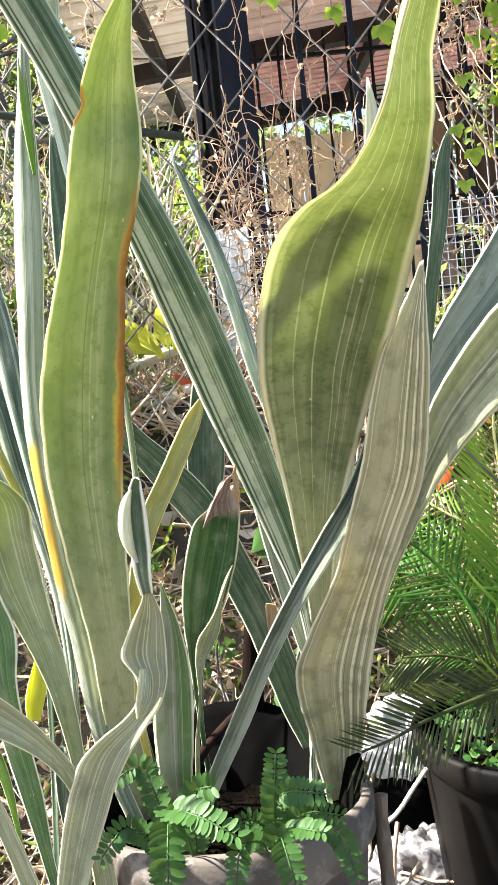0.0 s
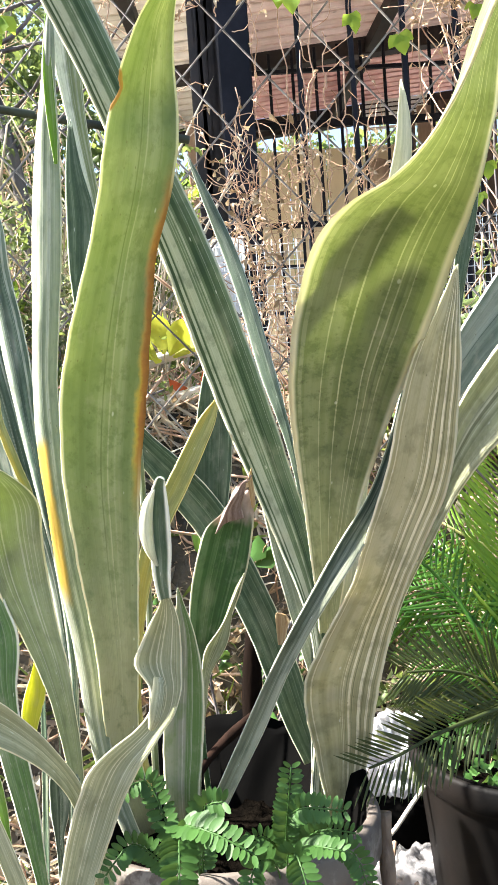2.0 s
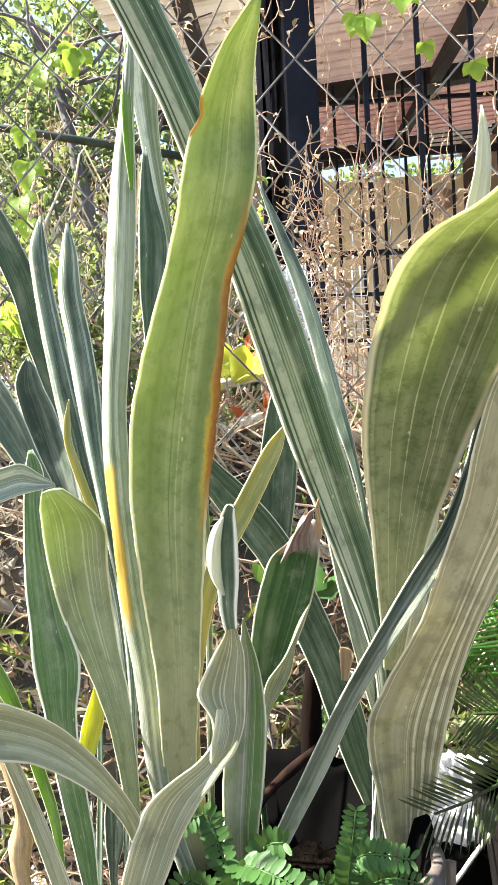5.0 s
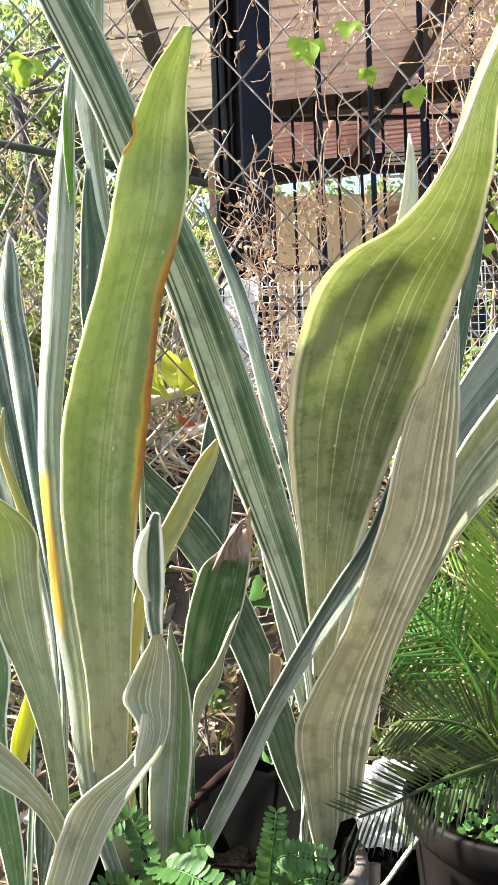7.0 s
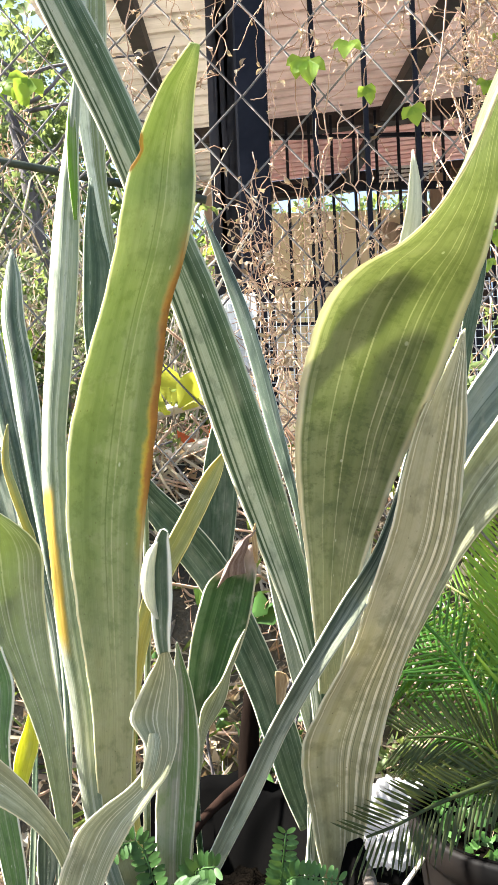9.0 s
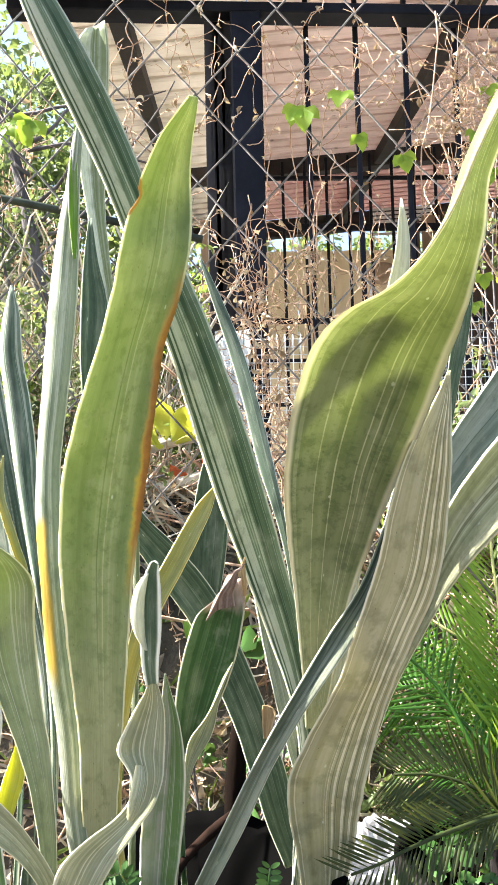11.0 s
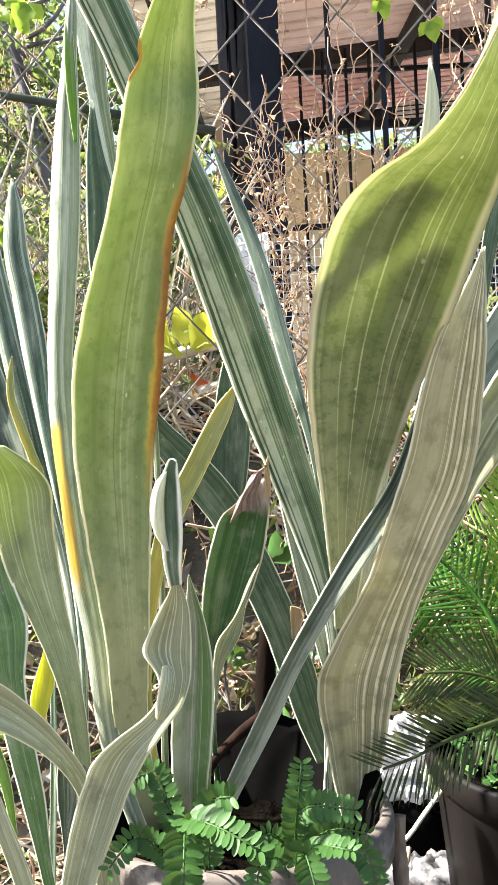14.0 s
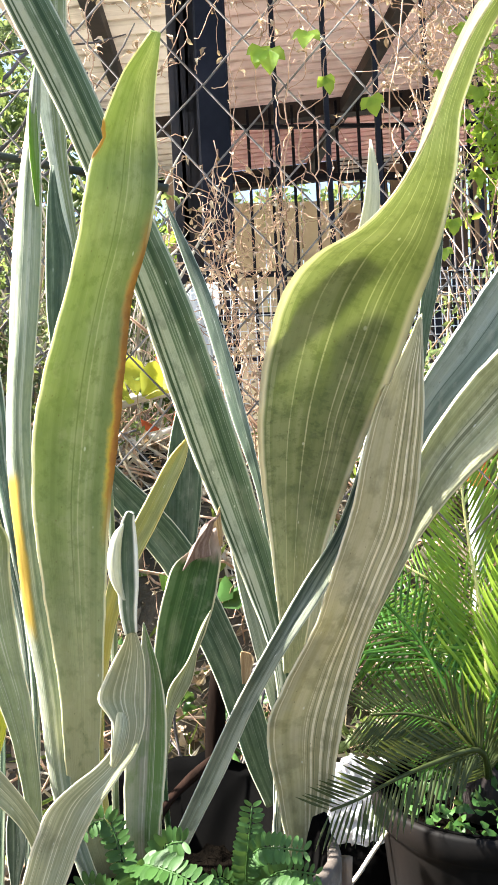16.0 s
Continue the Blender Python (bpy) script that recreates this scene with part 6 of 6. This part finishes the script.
leaf(PLANT, LEAF_SHEATH, [(0.0057, 0.7900, 0.6261, 0.0064, 0.0, -11.6), (0.0070, 0.7900, 0.6403, 0.0101, 0.0, -8.2), (0.0082, 0.7900, 0.6529, 0.0128, 0.0, -11.6),
    (0.0073, 0.7900, 0.6561, 0.0097, 0.0, -14.7)],
     "orange-brown dry sheath", foot=False, cup=0.2)


# ---- weeds in the pot ----
WEED_LEAFLET = oval_leaflet_mesh("weed_leaflet", 0.44, WEED)


def weed(at, stalks, seed):
    """A low weed with feathery leaves: pairs of oval leaflets on each stalk."""
    rng = random.Random(seed)
    o = thing("weed", "small green weed with feathery paired leaflets in the pot", "weed", at, group="weeds in the pot")
    for points, size, facing in stalks:
        v, f = [], []
        line = [(0, 0, 0)] + [tuple(Vector(p) - o.location) for p in points]
        q, s = smooth_line(line, 150)
        pts = [Vector(p) for p in q]
        tube(v, f, pts[::10] + pts[-1:], 0.0008, 5)
        stalk = raw("frond", v, f, WEED, o)
        first = next(i for i in range(150) if (pts[i] - Vector(line[1])).length < 0.003 or i > 75)
        n = max(5, int((s[-1] - s[first]) / 0.0040))
        face = Vector(facing).normalized()
        for a in range(n + 1):
            i = min(149, round(first + (149 - first) * a / n))
            t = (pts[min(i + 3, 149)] - pts[i - 3]).normalized()
            for sgn in (-1, 1):
                side = t.cross(face).normalized() * sgn
                d = (side + t * (0.25 + 0.5 * (a == n)) + face * rng.uniform(-0.1, 0.3)).normalized()
                across = d.cross(face + Vector((rng.uniform(-0.2, 0.2), 0, rng.uniform(-0.2, 0.2)))).normalized()
                k = size * 0.90 * (0.72 + 0.34 * math.sin(math.pi * (a + 0.6) / (n + 1.4))) * rng.uniform(0.92, 1.08)
                set_leaflet(WEED_LEAFLET, stalk, pts[i] + d * 0.0008, d, across, k)


weed((-0.075, 0.69, 0.40), [
    ([(-0.078, 0.660, 0.512), (-0.084, 0.635, 0.538), (-0.083, 0.612, 0.530), (-0.085, 0.600, 0.490)], 0.0155, (0, -1, 0.1)),
    ([(-0.078, 0.660, 0.520), (-0.082, 0.635, 0.545), (-0.058, 0.612, 0.551), (-0.029, 0.600, 0.540)], 0.0140, (0, -0.5, 1)),
    ([(-0.070, 0.680, 0.515), (-0.066, 0.675, 0.538), (-0.052, 0.665, 0.545)], 0.0150, (0, -1, 0.4)),
    ([(-0.100, 0.690, 0.515), (-0.120, 0.700, 0.550), (-0.136, 0.690, 0.545)], 0.0125, (0, -1, 0.4)),
    ([(-0.105, 0.680, 0.490), (-0.128, 0.665, 0.515), (-0.146, 0.655, 0.498)], 0.0120, (0, -1, 0.4)),
], 1)
weed((-0.006, 0.69, 0.40), [
    ([(-0.003, 0.670, 0.520), (-0.001, 0.660, 0.541), (0.003, 0.655, 0.574)], 0.0120, (0, -1, 0.2)),
    ([(-0.002, 0.670, 0.525), (0.010, 0.650, 0.544), (0.040, 0.640, 0.545)], 0.0120, (0, -0.9, 0.5)),
    ([(-0.002, 0.650, 0.510), (0.003, 0.620, 0.522), (0.011, 0.600, 0.495)], 0.0130, (0, -1, 0.2)),
    ([(0.005, 0.650, 0.512), (0.020, 0.620, 0.530), (0.034, 0.610, 0.532)], 0.0115, (0, -0.5, 1)),
    ([(0.030, 0.670, 0.505), (0.047, 0.660, 0.500), (0.058, 0.650, 0.470)], 0.0115, (0, -1, 0.3)),
    ([(-0.015, 0.680, 0.500), (-0.026, 0.670, 0.512), (-0.038, 0.665, 0.508)], 0.0095, (0, -1, 0.4)),
    ([(0.012, 0.670, 0.508), (0.026, 0.660, 0.520), (0.050, 0.655, 0.518)], 0.0105, (0, -1, 0.5)),
    ([(-0.020, 0.650, 0.505), (-0.030, 0.630, 0.512), (-0.036, 0.615, 0.488)], 0.0110, (0, -1, 0.3)),
], 2)


# ---- cycad in the black pot ----
CYCAD_LEAFLET = leaflet_mesh("cycad_leaflet", 0.048, FROND, 0.25, 0.03)
CYCAD_LEAFLET_SHADED = leaflet_mesh("cycad_leaflet_shaded", 0.058, FROND_SHADED, 0.25, 0.03)
CYCAD_LEAFLET_LIGHT = leaflet_mesh("cycad_leaflet_light", 0.050, FROND_LIGHT, 0.25, 0.03)


def frond(parent, points, reach, seed, light=False, count=38, forward=0.7, droop=0.1, facing=(0.1, -1, 0.4), shaded=False):
    """One feather frond: a stalk with stiff narrow leaflets along both sides."""
    rng = random.Random(seed)
    v, f = [], []
    q, s = smooth_line([tuple(Vector(p) - parent.location) for p in points], count)
    pts = [Vector(p) for p in q]
    tube(v, f, pts, [0.0034 * (1 - 0.8 * i / count) + 0.0006 for i in range(count)], 6)
    stalk = raw("frond", v, f, STALK_YELLOW if light else FROND_SHADED if shaded else FROND, parent, "sunlit yellow-green frond" if light else "")
    face = Vector(facing).normalized()
    for i in range(4, count):
        t = (pts[min(i + 1, count - 1)] - pts[i - 1]).normalized()
        k = i / count
        size = reach * (0.5 + 0.6 * math.sin(math.pi * min(1, k * 0.8 + 0.12)))
        for sgn in (-1, 1):
            side = t.cross(face).normalized() * sgn
            a = (side + t * (forward + 0.5 * k) + Vector((rng.uniform(-0.05, 0.05), rng.uniform(-0.1, 0.1), -droop + rng.uniform(-0.05, 0.05)))).normalized()
            set_leaflet(CYCAD_LEAFLET_SHADED if shaded else CYCAD_LEAFLET_LIGHT if light else CYCAD_LEAFLET, stalk, pts[i], a, a.cross(face).normalized(), size * rng.uniform(0.9, 1.05))


CYCAD = thing("cycad", "young cycad with stiff feathery green fronds", "cycad", (0.30, 1.01, 0.40))
frond(CYCAD, [(0.305, 1.0, 0.42), (0.280, 0.95, 0.483), (0.206, 0.90, 0.492), (0.154, 0.86, 0.494), (0.111, 0.82, 0.496), (0.083, 0.80, 0.497)], 0.064, 1, count=44, forward=0.75, droop=0.25, shaded=True)
frond(CYCAD, [(0.305, 1.0, 0.42), (0.301, 0.99, 0.487), (0.264, 1.0, 0.534), (0.230, 1.02, 0.600), (0.186, 1.04, 0.648), (0.146, 1.05, 0.677)], 0.085, 2, forward=0.5, droop=0.3)
frond(CYCAD, [(0.305, 1.0, 0.42), (0.316, 1.02, 0.560), (0.316, 1.04, 0.641), (0.313, 1.06, 0.712), (0.313, 1.08, 0.792), (0.331, 1.1, 0.867)], 0.11, 3, True, 52, 0.95, -0.05)
frond(CYCAD, [(0.31, 1.02, 0.42), (0.326, 1.03, 0.596), (0.29, 1.05, 0.645), (0.250, 1.07, 0.670), (0.205, 1.09, 0.70)], 0.085, 4, True, forward=0.5, droop=0.35)
frond(CYCAD, [(0.305, 1.0, 0.43), (0.285, 1.00, 0.520), (0.245, 1.02, 0.575), (0.200, 1.05, 0.600), (0.150, 1.08, 0.605)], 0.10, 8, count=46, forward=0.25, droop=0.55)
frond(CYCAD, [(0.31, 1.0, 0.42), (0.290, 0.97, 0.470), (0.245, 0.95, 0.515), (0.195, 0.94, 0.535), (0.150, 0.93, 0.540)], 0.075, 9, count=44, forward=0.8, droop=0.1, shaded=True)
frond(CYCAD, [(0.315, 1.01, 0.44), (0.35, 1.0, 0.56), (0.375, 0.98, 0.66), (0.41, 0.95, 0.74)], 0.11, 5, True, 44, 0.9, 0.0)
frond(CYCAD, [(0.315, 1.0, 0.44), (0.37, 0.93, 0.50), (0.43, 0.87, 0.50), (0.49, 0.81, 0.46)], 0.085, 6)
frond(CYCAD, [(0.305, 1.03, 0.44), (0.29, 1.10, 0.58), (0.24, 1.14, 0.63), (0.18, 1.17, 0.62)], 0.085, 7, droop=0.35)
v, f = [], []
tube(v, f, [(0, 0, -0.02), (0, 0, 0.02), (0.002, 0, 0.05)], [0.03, 0.028, 0.016], 12)
raw("caudex", v, f, DARK_BARK, CYCAD, "short scaly brown trunk")


def pot_weeds():
    rng = random.Random(31)
    o = thing("pot_weeds", "small round-leaved weeds on the black pot's soil", "weed", (0.30, 0.97, 0.41))
    v, f = [], []
    for _ in range(260):
        a = rng.uniform(0, 2 * math.pi)
        r = 0.11 * math.sqrt(rng.random())
        p = Vector((r * math.cos(a), 0.03 + r * math.sin(a), -0.03 + rng.uniform(0.0, 0.05)))
        d = Vector((rng.uniform(-1, 1), rng.uniform(-1, 0.3), rng.uniform(-0.1, 0.8))).normalized()
        b = d.cross(Vector((0.1, -0.5, 1))).normalized()
        blade(v, f, p, d, b, rng.uniform(0.010, 0.020), rng.uniform(0.009, 0.014), 0.08, 0.1)
    tagged(raw("foliage", v, f, WEED, o), kind="stuff")


pot_weeds()


# ---- things on the ground between the pots ----
def crumpled(name, at, size, seed, material, label, category, rough=0.35, subdiv=4, creased=False):
    bm = bmesh.new()
    bmesh.ops.create_icosphere(bm, subdivisions=subdiv, radius=1)
    o = Vector((seed * 3.1, seed * 1.7, 0))
    for v in bm.verts:
        d = v.co.copy()
        k = 1 + rough * noise.noise(d * 1.3 + o) + rough * 0.6 * abs(noise.noise(d * 3.1 + o)) + rough * 0.25 * noise.noise(d * 8 + o)
        if creased:
            # ridges and pulled peaks of a crushed film
            k += rough * (0.55 - 1.3 * abs(noise.noise(d * 2.2 + o * 2))) + rough * 0.5 * (0.3 - abs(noise.noise(d * 5.5 + o)))
        v.co = Vector((d.x * size[0], d.y * size[1], max(d.z, -0.6) * size[2])) * k
    ob = tagged(part(name, bm, material), label, category)
    ob.location = at
    return ob


crumpled("plastic_bag", (0.175, 1.08, 0.165), (0.062, 0.05, 0.055), 1, PLASTIC, "crumpled clear plastic bag on the ground", "plastic bag", 0.5, 5, True)
crumpled("plastic_sheet", (0.178, 1.16, 0.325), (0.045, 0.025, 0.045), 2, WHITE_PLASTIC, "crumpled whitish plastic sheet behind the fronds", "plastic sheet", 0.6, 5, True)
# Black lump added in place of the shade between the pots.
crumpled("dark_gap_lump", (0.18, 1.15, 0.22), (0.075, 0.035, 0.075), 4, SHADE_BLACK, "black lump added as the dark gap between the pots", "plastic bag", 0.5)
for n, (x, y, s) in enumerate(((0.10, 1.05, 0.05), (0.24, 1.22, 0.06), (0.05, 1.12, 0.05), (-0.3, 0.95, 0.05), (-0.4, 1.05, 0.07), (-0.22, 1.08, 0.05))):
    crumpled("stone", (x, y, ground_height(x, y) + s * 0.3), (s, s * 0.8, s * 0.6), 5 + n, STONE, "pale rough stone on the ground", "stone", 0.3, 3)


def white_root():
    v, f = [], []
    q, _ = smooth_line([(0.112, 1.0, 0.296), (0.134, 1.0, 0.314), (0.156, 1.0, 0.343), (0.182, 1.0, 0.377)], 14)
    tube(v, f, [Vector(p) for p in q], 0.0028, 7)
    tagged(raw("white_twig", v, f, PALE_WOOD), "bent whitish twig leaning on the black pot", "twig")


white_root()


def dead_stalk():
    v, f = [], []
    q, _ = smooth_line([(0.092, 0.80, 0.10), (0.098, 0.80, 0.25), (0.099, 0.82, 0.36), (0.101, 0.84, 0.43)], 44)
    tube(v, f, [Vector(p) for p in q], [0.0100 - 0.00007 * i + 0.0008 * math.sin(i * 0.9) for i in range(44)], 22)
    for i, p in enumerate(v):
        # ridges along the grain, splitting and joining
        c = Vector(q[i // 22][:3])
        a = (i % 22) / 22 * 2 * math.pi
        d = (p - c)
        d *= 1 + 0.22 * noise.noise(Vector((math.cos(a) * 3.2, math.sin(a) * 3.2, c.z * 9)))
        v[i] = c + d
    tagged(raw("dead_stalk", v, f, DRY_STEM), "dry brown ridged stalk beside the pot", "stalk")


dead_stalk()


def leaf_stump():
    """Rotted bases of old leaves leaning in the soil."""
    for label, line, wide, material in (
            ("dark reddish-brown rotted stump standing behind the pot", [(-0.026, 0.945, 0.09), (-0.028, 0.945, 0.45), (-0.026, 0.945, 0.54), (-0.020, 0.948, 0.605)], 0.0150, RED_BARK),
            ("dark brown rotted leaf stalk leaning in the pot", [(-0.120, 0.825, 0.41), (-0.104, 0.832, 0.462), (-0.082, 0.845, 0.488), (-0.022, 0.875, 0.530)], 0.0070, RED_BARK)):
        v, f = [], []
        q, _ = smooth_line(line, 20)
        tube(v, f, [Vector(p) for p in q], [wide * (1 + 0.12 * math.sin(i * 0.9) - 0.018 * i) for i in range(20)], 9)
        tagged(raw("leaf_stump", v, f, material), label, "leaf stump", group="rotted stumps by the pot")


leaf_stump()
